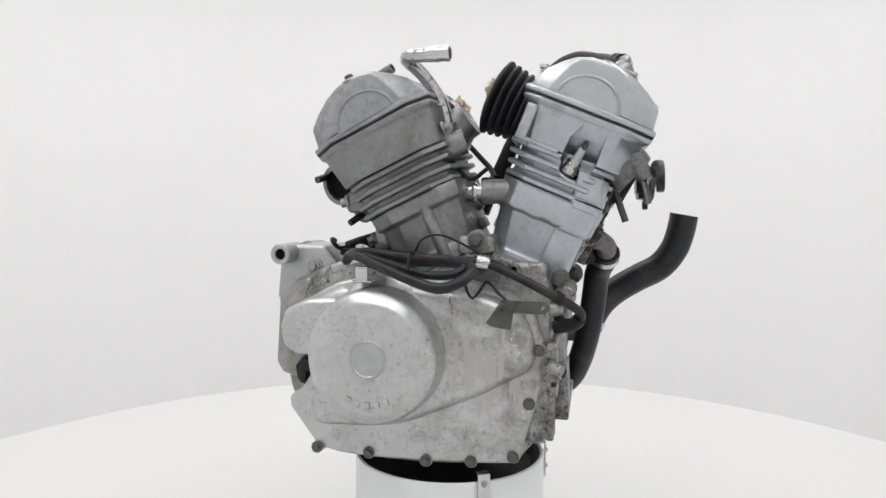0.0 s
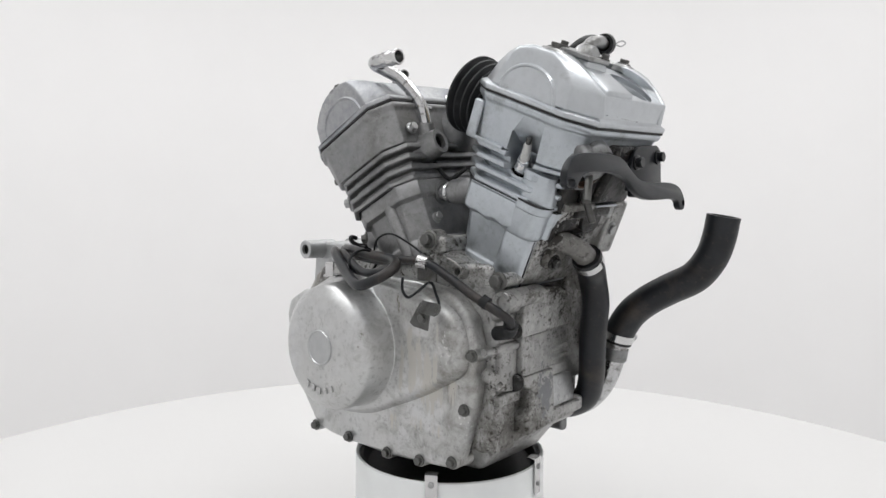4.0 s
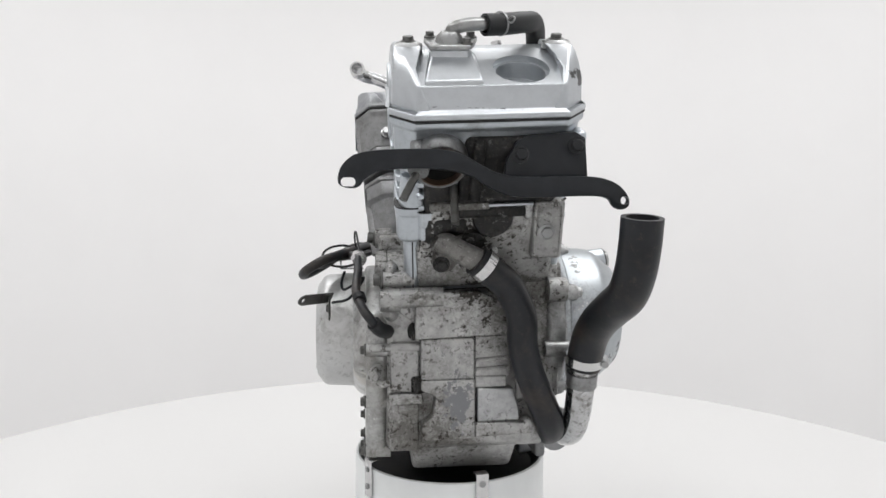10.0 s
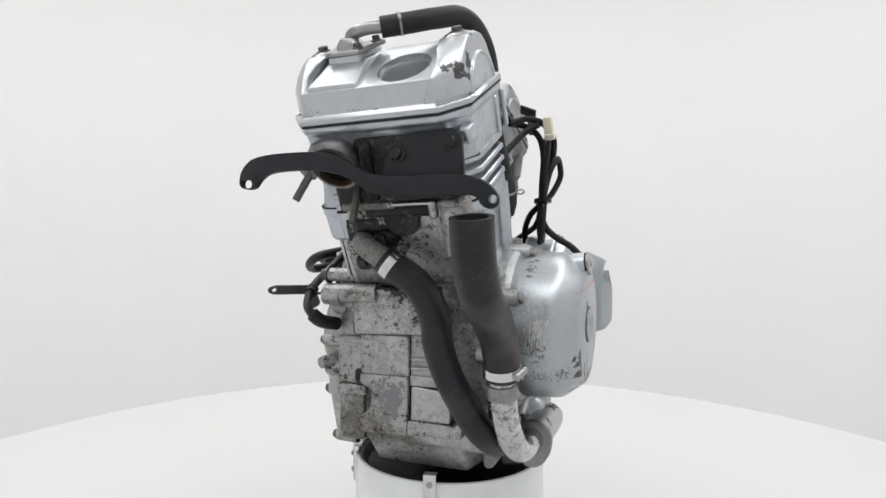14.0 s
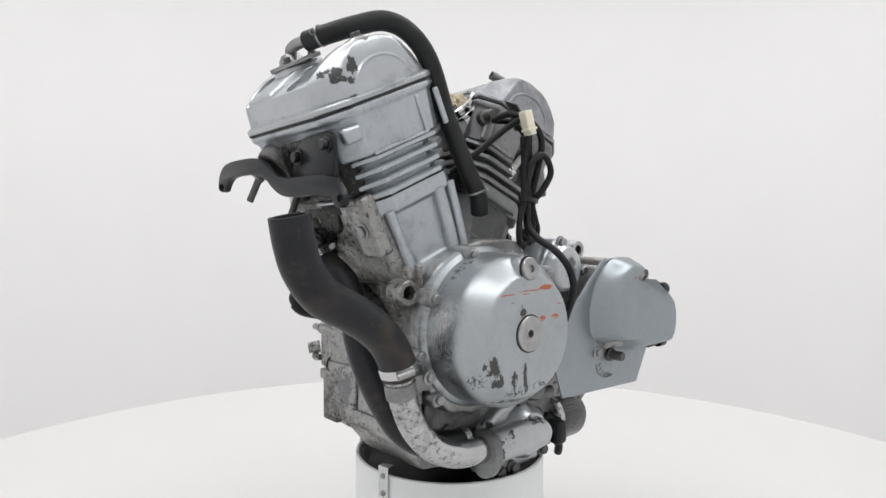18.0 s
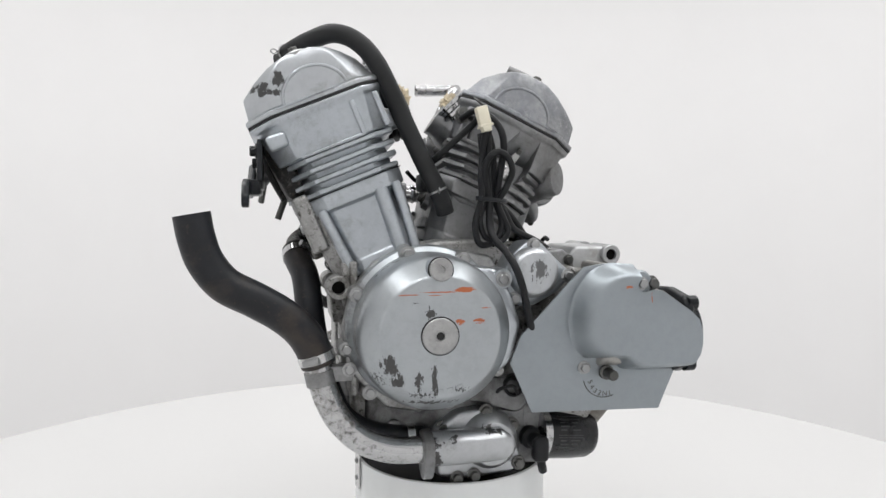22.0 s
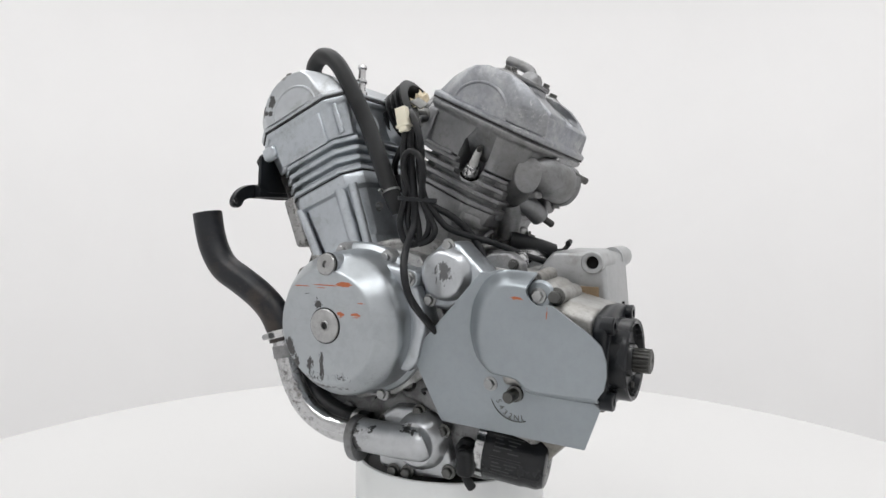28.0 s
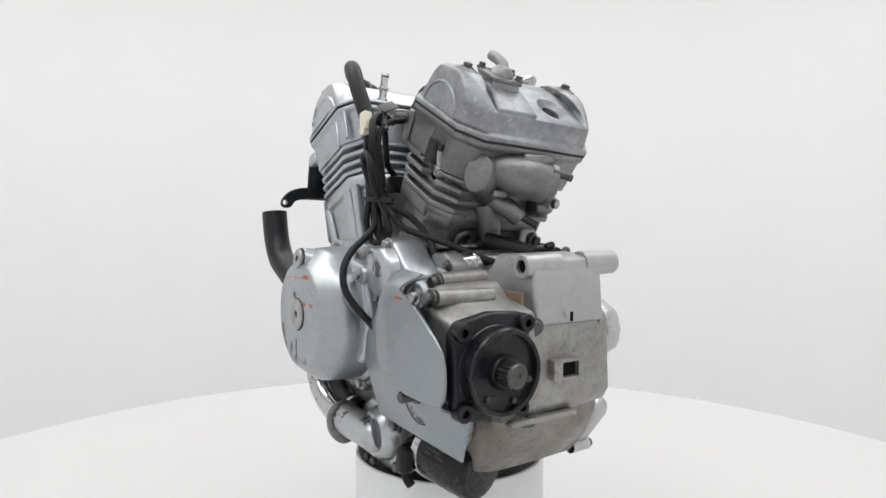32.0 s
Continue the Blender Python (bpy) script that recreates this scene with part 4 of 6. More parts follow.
part("mount_plate", join(prism([(0.018, 0.545), (0.022, 0.572), (0.033, 0.592), (0.045, 0.598), (0.092, 0.602), (0.103, 0.596), (0.106, 0.555), (0.09, 0.545)], "y", -0.250, -0.244, 0.0015, 2), box(0.02, 0.105, -0.263, -0.246, 0.538, 0.556, 0.003)), BLACK_STEEL, bracket)
for p in ((0.036, -0.250, 0.578), (0.093, -0.250, 0.588)):
    bolt(bracket, p, (0, -1, 0), 0.0066, 0.008, BLACK_GLOSS)

# crankcase
CASE_SIDE = [(-0.143, 0.250), (-0.146, 0.43), (-0.138, 0.445), (-0.055, 0.482), (-0.035, 0.486), (0.02, 0.486), (0.06, 0.462), (0.13, 0.455), (0.165, 0.44), (0.18, 0.40), (0.18, 0.28), (0.15, 0.232), (-0.130, 0.240)]
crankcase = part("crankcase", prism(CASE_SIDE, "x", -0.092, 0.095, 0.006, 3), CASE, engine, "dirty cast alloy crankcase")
REAR = [(0.11, 0.44), (0.20, 0.432), (0.230, 0.40), (0.236, 0.318), (0.226, 0.303), (0.11, 0.303)]
LOWER = [(0.11, 0.306), (0.217, 0.306), (0.212, 0.285), (0.198, 0.258), (0.163, 0.222), (0.11, 0.222)]
ACROSS = ((-0.090, 0.70), (-0.072, 0.90), (-0.010, 0.99), (0.060, 1.0), (0.088, 0.96))
gear_case = part("gear_case", bevel(rings([[(x, 0.11 + (y - 0.11) * k, z) for y, z in REAR] for x, k in ACROSS]), 0.005, 3), GEAR, engine, "smudged silver rear gear case")
part("lower_case", bevel(rings([[(x, 0.11 + (y - 0.11) * k, z) for y, z in LOWER] for x, k in ACROSS]), 0.006, 3), LOWER_ALLOY, gear_case, "oil-stained lower gear case")
part("oil_sump", bevel(rings([[(-0.062, -0.144, 0.266), (0.064, -0.144, 0.266), (0.085, 0.075, 0.24), (-0.062, 0.09, 0.24)], [(-0.061, -0.130, 0.240), (0.064, -0.130, 0.240), (0.084, 0.072, 0.22), (-0.061, 0.088, 0.22)], [(-0.060, -0.101, 0.204), (0.063, -0.101, 0.204), (0.075, 0.065, 0.188), (-0.055, 0.08, 0.188)]]), 0.008, 4), CASE, engine, "dirty alloy oil sump")
# raised panels, ribs and bosses of the front wall


def panel(outline, depth, mat=None, slope=0.0, bev=0.0026):
    """A raised casting on the front wall; slope draws its foot back."""
    zs = [z for x, z in outline]
    z0, z1 = min(zs), max(zs)
    part("cast_panel", bevel(rings([[(x, -0.138, z) for x, z in outline], [(x, -0.146 - depth + slope * (z1 - z) / (z1 - z0), z) for x, z in outline]]), bev, 3), mat or CASE, crankcase)


panel([(-0.061, 0.376), (0.048, 0.381), (0.044, 0.416), (0.010, 0.432), (-0.062, 0.430)], 0.020, slope=0.004)
panel([(-0.090, 0.413), (-0.058, 0.413), (-0.058, 0.392)], 0.006)
panel([(-0.0545, 0.327), (0.0079, 0.329), (0.0079, 0.3775), (-0.0545, 0.3765)], 0.012)
panel([(0.0079, 0.328), (0.050, 0.331), (0.050, 0.380), (0.0079, 0.379)], 0.008)
panel([(-0.0545, 0.329), (-0.0545, 0.318), (-0.037, 0.310), (-0.041, 0.287), (-0.053, 0.279), (-0.053, 0.260), (0.0079, 0.262), (0.0079, 0.330)], 0.015, slope=-0.003)
panel([(0.0105, 0.279), (0.060, 0.280), (0.060, 0.294), (0.054, 0.317), (0.0105, 0.319)], 0.0125, PALE_CAST, slope=-0.002)
panel([(0.0079, 0.318), (0.046, 0.319), (0.046, 0.332), (0.0079, 0.332)], 0.0105)
panel([(0.0079, 0.263), (0.074, 0.265), (0.076, 0.279), (0.0079, 0.280)], 0.018)
panel([(-0.089, 0.316), (-0.0555, 0.312), (-0.0555, 0.371), (-0.089, 0.371)], 0.005)
panel([(-0.090, 0.298), (-0.050, 0.300), (-0.052, 0.313), (-0.090, 0.312)], 0.006)
panel([(-0.089, 0.244), (-0.0555, 0.244), (-0.0555, 0.300), (-0.089, 0.299)], 0.002)
# wall beside the alternator
panel([(0.058, 0.300), (0.110, 0.304), (0.111, 0.462), (0.058, 0.462)], 0.001)
panel([(-0.062, 0.438), (0.040, 0.438), (0.045, 0.459), (-0.062, 0.458)], 0.005)
# web towards the alternator
panel([(0.046, 0.459), (0.104, 0.461), (0.105, 0.420), (0.067, 0.403), (0.047, 0.418)], 0.010, slope=0.004)
for z in (0.351, 0.340):
    part("cast_rib", bevel(rings([[(0.0095, -0.150, z - 0.004), (0.049, -0.150, z - 0.002), (0.049, -0.150, z + 0.005), (0.0095, -0.150, z + 0.003)], [(0.0095, -0.158, z - 0.002), (0.048, -0.158, z), (0.048, -0.158, z + 0.003), (0.0095, -0.158, z + 0.001)]]), 0.001, 1), CASE, crankcase)
pieces("cast_lump", [moved(lathe([(r, -0.006), (r * 0.9, 0.0), (r * 0.5, h), (0.0, h * 1.1)], (x, y, z), (dx, -1, 0.2), 16, cap=False), Matrix.Identity(4)) for x, y, z, r, h, dx in ((0.060, -0.150, 0.440, 0.008, 0.005, 0.2), (-0.090, -0.150, 0.405, 0.009, 0.006, -0.5), (0.070, -0.158, 0.278, 0.007, 0.006, 0.3))], CASE, crankcase)
part("case_joint", box(0.0076, 0.0082, -0.1545, -0.13, 0.262, 0.43, 0), GASKET, crankcase)
tubes = (((-0.100, -0.154, 0.444), (-0.062, -0.154, 0.445), 0.0082), ((-0.097, -0.160, 0.423), (-0.030, -0.160, 0.425), 0.0115), ((-0.112, -0.145, 0.364), (-0.055, -0.149, 0.3655), 0.0045))
for p, q, r in tubes:
    part("cast_boss", tube([p, tuple((a + b) / 2 for a, b in zip(p, q)), q], r, 20), CASE, crankcase)


def socket(p, d, r, mat=None):
    """A boss with a hole in its end; a black disc paints the shade inside."""
    part("mounting_boss", join(lathe([(r * 1.9, -0.022), (r * 1.75, 0.0), (r * 1.6, 0.001), (r, 0.0005), (r * 0.95, -0.012)], p, d, 28)), mat or CASE, crankcase)
    part("boss_shade_disc", lathe([(r, -0.008), (0.0, -0.008)], p, d, 20, cap=False), DARK, crankcase)


socket((-0.100, -0.160, 0.421), (-1, -0.05, 0), 0.007)
socket((-0.050, -0.1535, 0.2715), (-1, -0.12, 0), 0.0058)
socket((0.112, -0.160, 0.432), (1, 0, 0), 0.0080, CASE)
for p, r in (((-0.0585, -0.150, 0.384), 0.0098), ((-0.0565, -0.150, 0.3225), 0.0100), ((0.079, -0.146, 0.444), 0.006)):
    part("dark_plug", lathe([(r, -0.01), (r, 0.006), (r * 0.8, 0.008), (0.0, 0.008)], p, (-0.92, -0.40, 0), 24, cap=False), GRIME_SHADE, crankcase, "dark threaded plug")
bolt(crankcase, (-0.098, -0.154, 0.444), (-1, 0, 0), 0.0078, 0.010)
bolt(crankcase, (-0.1035, -0.0545, 0.4865), (-1, 0, 0.1), 0.0076, 0.010)
part("deck_lug", join(lathe([(0.0130, 0.0), (0.0125, 0.020)], (-0.084, -0.0545, 0.4865), (-1, 0, 0), 24), box(-0.1, -0.02, -0.075, -0.03, 0.470, 0.492, 0.006, 3), box(-0.093, -0.078, -0.138, -0.05, 0.430, 0.461, 0.010, 4), box(-0.096, -0.08, -0.03, 0.06, 0.43, 0.470, 0.008, 3)), CASE, crankcase)
part("cast_tag", bevel(rings([[(-0.090, y, z) for y, z in ((-0.100, 0.462), (-0.074, 0.473), (-0.070, 0.464), (-0.096, 0.452))], [(-0.1035, y, z) for y, z in ((-0.099, 0.4605), (-0.075, 0.471), (-0.0715, 0.4645), (-0.0955, 0.4535))]]), 0.001, 1), CASE, crankcase)
for k in range(4):
    part("cast_mark", box(-0.1042, -0.1034, -0.002, 0.002, -0.003, 0.003, 0.0003), CASE, crankcase, m=Matrix.Translation((0, -0.0945 + 0.0062 * k, 0.4585 + 0.0027 * k)) @ pose(0, 0, 0, 24, 0, 0))
socket((-0.104, -0.099, 0.4515), (-1, 0, 0.05), 0.0048)
part("knob", join(tube([(-0.102, -0.144, 0.338), (-0.106, -0.152, 0.337), (-0.109, -0.158, 0.336)], lambda k: 0.0088 - 0.002 * k, 18), tube([(-0.104, -0.150, 0.328), (-0.098, -0.153, 0.325), (-0.090, -0.151, 0.326)], 0.0042, 12)), CASE, crankcase)

# clutch side
CLUTCH_OUT = [(0.088, 0.440), (0.118, 0.432), (0.143, 0.420), (0.174, 0.400), (0.189, 0.374), (0.188, 0.358), (0.177, 0.348), (0.156, 0.341), (0.153, 0.320), (0.168, 0.296), (0.186, 0.285), (0.183, 0.270), (0.162, 0.243), (0.146, 0.222), (0.116, 0.216), (0.077, 0.214), (0.004, 0.213), (-0.052, 0.217), (-0.107, 0.222), (-0.120, 0.264), (-0.128, 0.292), (-0.133, 0.316), (-0.136, 0.368), (-0.126, 0.402), (-0.098, 0.428), (-0.047, 0.438), (0.002, 0.440)]
clutch = part("clutch_cover", prism(CLUTCH_OUT, "x", -0.116, -0.0905, 0.007, 3), CLUTCH, engine, "stained silver clutch cover")
SWELL = [(0.150, 0.252), (0.111, 0.2525), (0.038, 0.257), (-0.011, 0.278), (-0.065, 0.302), (-0.098, 0.321), (-0.124, 0.335), (-0.131, 0.360), (-0.122, 0.395), (-0.10, 0.416), (-0.05, 0.431), (0.0, 0.435), (0.08, 0.435), (0.118, 0.428), (0.150, 0.412), (0.176, 0.386), (0.176, 0.364), (0.148, 0.345), (0.144, 0.300), (0.158, 0.270)]


def drawn_in(poly, centre, d):
    """The outline with every corner moved by d towards a centre."""
    return [tuple(Vector(p) + (Vector(centre) - Vector(p)).normalized() * d) for p in poly]


part("swell", rings([[(x, y, z) for y, z in chaikin(drawn_in(SWELL, (0.03, 0.345), d), 2)] for x, d in ((-0.110, 0.0), (-0.117, 0.0012), (-0.1225, 0.0042), (-0.1265, 0.0080), (-0.1295, 0.0130), (-0.1310, 0.0190))]), CLUTCH, clutch)
BULGE = [(0.110, 0.416), (0.155, 0.413), (0.184, 0.398), (0.191, 0.376), (0.187, 0.353), (0.168, 0.341), (0.110, 0.341)]
part("swell", bevel(rings([[(x, 0.110 + (y - 0.110) * k, 0.378 + (z - 0.378) * k) for y, z in BULGE] for x, k in ((-0.105, 1.0), (-0.126, 0.985), (-0.136, 0.90))]), 0.005, 3), CLUTCH, clutch)
part("clutch_dome", lathe([(0.091, 0.0), (0.085, 0.004), (0.0800, 0.010), (0.0780, 0.044), (0.0765, 0.0485), (0.0740, 0.0515), (0.0665, 0.0570), (0.0645, 0.0585), (0.0620, 0.0593), (0.0, 0.0595)], (-0.122, 0.0560, 0.352), (-1, 0, 0), 96, cap=False), CLUTCH, clutch)
part("centre_badge", lathe([(0.0222, -0.001), (0.0220, 0.0012), (0.0212, 0.0022), (0.0200, 0.0022), (0.0192, 0.0012), (0.0, 0.0012)], (-0.1815, 0.0550, 0.353), (-1, 0, 0), 40, cap=False), CLUTCH_CAP, clutch)
for k in range(5):
    t = radians(-116 + 13 * k)
    part("cast_mark", box(-0.0040, 0.0040, -0.0032, 0.0032, -0.0012, 0.0006, 0.0006), CLUTCH, clutch, m=Matrix.Translation((-0.1822, 0.0560 - 0.0520 * math.cos(t), 0.352 + 0.0520 * math.sin(t))) @ pose(0, 0, 0, -(math.degrees(t) + 90), 0, 0) @ pose(0, 0, 0, 0, 90, 0))
for y, z in ((0.146, 0.222), (0.077, 0.221), (0.004, 0.217), (-0.052, 0.221), (-0.103, 0.231), (-0.121, 0.296), (-0.132, 0.360)):
    bolt(clutch, (-0.1165, y, z), (-1, 0, 0), 0.0054, 0.006)
    part("bolt_boss", lathe([(0.0088, -0.03), (0.0080, -0.0008), (0.0, 0.0005)], (-0.1165, y, z), (-1, 0, 0), 20, cap=False), CLUTCH, clutch)
part("drain_hole", lathe([(0.005, 0), (0.004, 0.003), (0.0025, 0.003), (0.0, 0.001)], (-0.1165, 0.105, 0.262), (-1, 0, 0), 16, cap=False), BOLT, clutch)
part("crank_arm", join(prism([(0.148, 0.342), (0.164, 0.340), (0.181, 0.322), (0.178, 0.304), (0.168, 0.297), (0.148, 0.304)], "x", -0.106, -0.092, 0.003, 2), prism([(0.160, 0.335), (0.170, 0.334), (0.172, 0.302), (0.164, 0.300)], "x", -0.112, -0.104, 0.002, 2), tube([(-0.1, 0.160, 0.324), (-0.110, 0.160, 0.324), (-0.114, 0.160, 0.324)], 0.006, 18)), BLACK_STEEL, clutch, "black lever in a recess")
part("sensor_lug", join(box(-0.151, -0.118, 0.062, 0.086, 0.4365, 0.4390, 0.001), box(-0.1515, -0.1490, 0.066, 0.081, 0.437, 0.4535, 0.0008), box(-0.151, -0.112, 0.066, 0.081, 0.4530, 0.4555, 0.0008)), STEEL, clutch, "bright bent cable holder")
bolt(clutch, (-0.128, 0.074, 0.4555), (0, 0, 1), 0.0055, 0.005, BOLT_LIGHT)
part("cable_tie", tube([(-0.147 + 0.026 * math.cos(t), 0.014 + 0.004 * math.cos(t), 0.459 + 0.0145 * math.sin(t)) for t in [2 * math.pi * i / 16 for i in range(17)]], 0.0016, 8, 2), RUBBER, engine, "black cable tie")

# rear housing over the gearbox
rear_box = part("rear_housing", prism([(0.134, 0.44), (0.162, 0.474), (0.206, 0.474), (0.224, 0.470), (0.231, 0.40), (0.183, 0.395)], "x", -0.054, 0.046, 0.005, 3), REAR_PAINT, engine, "silver rear mounting housing")
for x, s in ((0.052, 1), (-0.082, -1)):
    part("mounting_boss", lathe([(0.0140, -0.05), (0.0135, 0.0), (0.012, 0.001), (0.0075, 0.0005), (0.0072, -0.012)], (x, 0.212, 0.463), (s, 0, 0), 28), REAR_PAINT, rear_box)
    # black disc paints the shade of the bore
    part("boss_shade_disc", lathe([(0.0078, -0.0035), (0.0, -0.0035)], (x, 0.212, 0.463), (s, 0, 0), 20, cap=False), DARK, rear_box)
bolt(rear_box, (-0.058, 0.214, 0.400), (-1, 0.2, 0), 0.007, 0.008, BOLT_LIGHT)
bolt(rear_box, (-0.058, 0.175, 0.446), (-1, 0, 0), 0.0065, 0.007, BOLT_LIGHT)
part("bolt_boss", lathe([(0.012, -0.03), (0.0115, 0.0), (0.0, 0.0)], (-0.057, 0.175, 0.446), (-1, 0, 0), 24, cap=False), REAR_PAINT, rear_box)
bolt(rear_box, (0.056, 0.238, 0.403), (0.4, 1, 0), 0.0075, 0.009)
# thin black box on the surface, coloured as the slot's shade
part("slot", box(0.0, 0.0022, 0.2345, 0.2375, 0.404, 0.414, 0.0003), DARK, rear_box)
sock = part("connector_frame", box(-0.008, 0.030, 0.222, 0.242, 0.342, 0.365, 0.002), GEAR, engine, "rectangular cast socket")
cut(sock, box(-0.005, 0.018, 0.236, 0.27, 0.3455, 0.3615, 0.001))
# black plate at the socket's floor paints its shade
part("socket_shade_plate", box(-0.006, 0.019, 0.2345, 0.2365, 0.3445, 0.3625, 0), DARK, sock)
pieces("case_rib", [box(-0.008, 0.085, 0.226, 0.2385, 0.300, 0.307, 0.003)], GEAR, crankcase)
for x, y, z in ((0.095, 0.232, 0.318), (0.055, 0.226, 0.304)):
    bolt(crankcase, (x, y, z), (0, 1, -0.2), 0.008, 0.010)
tower = part("drive_housing", bevel(rings([[(0.060, y, z) for y, z in ((0.14, 0.33), (0.14, 0.448), (0.185, 0.446), (0.205, 0.430), (0.246, 0.420), (0.249, 0.33))], [(0.135, y, z) for y, z in ((0.14, 0.33), (0.14, 0.448), (0.185, 0.446), (0.205, 0.432), (0.246, 0.422), (0.249, 0.33))], [(0.162, y, z) for y, z in ((0.15, 0.34), (0.15, 0.430), (0.185, 0.430), (0.205, 0.424), (0.246, 0.415), (0.249, 0.34))]]), 0.005, 3), GEAR, engine, "smudged cast drive housing")
for p, q in (((0.085, 0.202, 0.433), (0.158, 0.207, 0.436)), ((0.07, 0.168, 0.449), (0.130, 0.172, 0.448))):
    part("bolt_boss", tube([p, tuple((a + b) / 2 for a, b in zip(p, q)), q], 0.0088, 18), GEAR, tower)
part("gasket_strip", box(0.0565, 0.060, 0.180, 0.222, 0.40, 0.436, 0.001), plain_mat("brown_gasket", (0.20, 0.14, 0.08), 0.7), tower, "brown paper gasket")
for p in ((0.163, 0.208, 0.436), (0.133, 0.172, 0.447)):
    bolt(crankcase, p, (1, 0.1, 0), 0.0070, 0.009, BOLT)
starter = part("starter_motor", join(tube([(0.072, 0.116, 0.456), (0.03, 0.117, 0.458), (-0.03, 0.118, 0.458)], 0.0175, 32), lathe([(0.0185, 0.0), (0.0185, 0.006)], (0.046, 0.1165, 0.4575), (1, 0, 0), 32)), PIPE, engine, "round plated starter motor")
part("starter_nose", join(prism([(0.088, 0.436), (0.086, 0.458), (0.098, 0.472), (0.124, 0.474), (0.140, 0.462), (0.142, 0.436)], "x", 0.068, 0.092, 0.004, 3), tube([(0.0, 0.095, 0.470), (0.04, 0.094, 0.470), (0.07, 0.093, 0.470)], 0.004, 12)), CAST, starter)
bolt(starter, (0.0925, 0.132, 0.460), (1, 0, 0), 0.005, 0.005)


# output flange
flange = part("output_flange", prism([(0.082, 0.336), (0.098, 0.324), (0.150, 0.324), (0.170, 0.334), (0.174, 0.408), (0.166, 0.420), (0.13, 0.427), (0.09, 0.424), (0.080, 0.412)], "y", 0.248, 0.262, 0.004, 3), BLACK_STEEL, engine, "black output drive flange")
part("hub", lathe([(0.0435, 0.0), (0.0430, 0.010), (0.0420, 0.011), (0.0420, 0.026), (0.0405, 0.028), (0.0370, 0.027), (0.0360, 0.021), (0.0175, 0.020), (0.0165, 0.025), (0.015, 0.027), (0.0, 0.027)], (0.124, 0.252, 0.372), (0, 1, 0), 56, cap=False), BLACK_GLOSS, flange, "black seal hub")
teeth = []
for i in range(72):
    r = 0.0125 if (i // 2) % 2 else 0.0106
    teeth.append((r * math.cos(2 * math.pi * i / 72), r * math.sin(2 * math.pi * i / 72)))
shaft = part("shaft", join(moved(prism(teeth, "z", 0.0, 0.022, 0), aim((0.124, 0.273, 0.372), (0, 1, 0))), lathe([(0.0118, 0.021), (0.0100, 0.023), (0.003, 0.023), (0.0025, 0.019), (0.0, 0.019)], (0.124, 0.273, 0.372), (0, 1, 0), 36, cap=False)), BOLT, flange, "splined steel shaft")
for x, z in ((0.164, 0.411), (0.089, 0.414), (0.162, 0.336), (0.095, 0.332)):
    part("socket_screw", lathe([(0.009, 0.0), (0.009, 0.012), (0.008, 0.013), (0.004, 0.013), (0.004, 0.006), (0.0, 0.006)], (x, 0.2555, z), (0, 1, 0), 24, cap=False), BLACK_STEEL, flange)
for a in (200, 250, 310):
    part("hub_screw", lathe([(0.0035, 0), (0.003, 0.002), (0.0, 0.0015)], (0.122 + 0.031 * math.cos(radians(a)), 0.2735, 0.372 + 0.031 * math.sin(radians(a))), (0, 1, 0), 16, cap=False), BOLT, flange)

# alternator side
alt_plate = part("alternator_plate", prism([(-0.146, 0.43), (-0.12, 0.462), (-0.086, 0.478), (-0.012, 0.474), (0.020, 0.468), (0.036, 0.443), (0.057, 0.394), (0.044, 0.339), (0.03, 0.322), (-0.011, 0.295), (-0.066, 0.282), (-0.106, 0.290), (-0.143, 0.329), (-0.158, 0.38)], "x", 0.0945, 0.118, 0.004, 3), ALT_FLANGE, engine, "cast alternator flange")
alternator = part("alternator_cover", lathe([(0.096, 0.0), (0.094, 0.006), (0.0885, 0.010), (0.0868, 0.048), (0.0855, 0.054), (0.0825, 0.0595), (0.0685, 0.0775), (0.0668, 0.0795), (0.0645, 0.0805), (0.0, 0.0805)], (0.116, -0.058, 0.386), (1, 0, 0), 80, cap=False), ALT_PAINT, engine, "scuffed silver alternator cover")
part("cover_arm", join((prism([(-0.035, 0.462), (0.02, 0.455), (0.036, 0.43), (0.05, 0.39), (0.038, 0.345), (0.02, 0.33), (0.0, 0.34), (0.022, 0.386), (0.0, 0.435)], "x", 0.112, 0.150, 0.008, 3))), SILVER_CLEAN, alternator)
part("cap_ring", lathe([(0.0212, 0.0), (0.0212, 0.0006), (0.0195, 0.0006), (0.0, 0.0004)], (0.1966, -0.059, 0.388), (1, 0, 0), 40, cap=False), GASKET, alternator)
part("inspection_cap", lathe([(0.0198, -0.001), (0.0198, 0.0016), (0.0188, 0.0026), (0.0150, 0.0034), (0.0110, 0.0030), (0.0080, 0.0016), (0.0062, 0.0014), (0.0056, 0.0022), (0.0046, 0.0022), (0.0042, -0.001), (0.0, -0.001)], (0.197, -0.059, 0.388), (1, 0, 0), 40, cap=False), CAP_STEEL, alternator, "worn steel inspection cap with a hex socket")
part("timing_cap_boss", lathe([(0.0155, -0.03), (0.0150, 0.0), (0.0145, 0.001), (0.0, 0.001)], (0.1915, -0.058, 0.4585), (1, 0, 0.15), 36, cap=False), SILVER_CLEAN, alternator)
part("cap_ring", lathe([(0.0142, 0.0), (0.0142, 0.0016), (0.0, 0.0016)], (0.1925, -0.058, 0.4587), (1, 0, 0.15), 36, cap=False), GASKET, alternator)
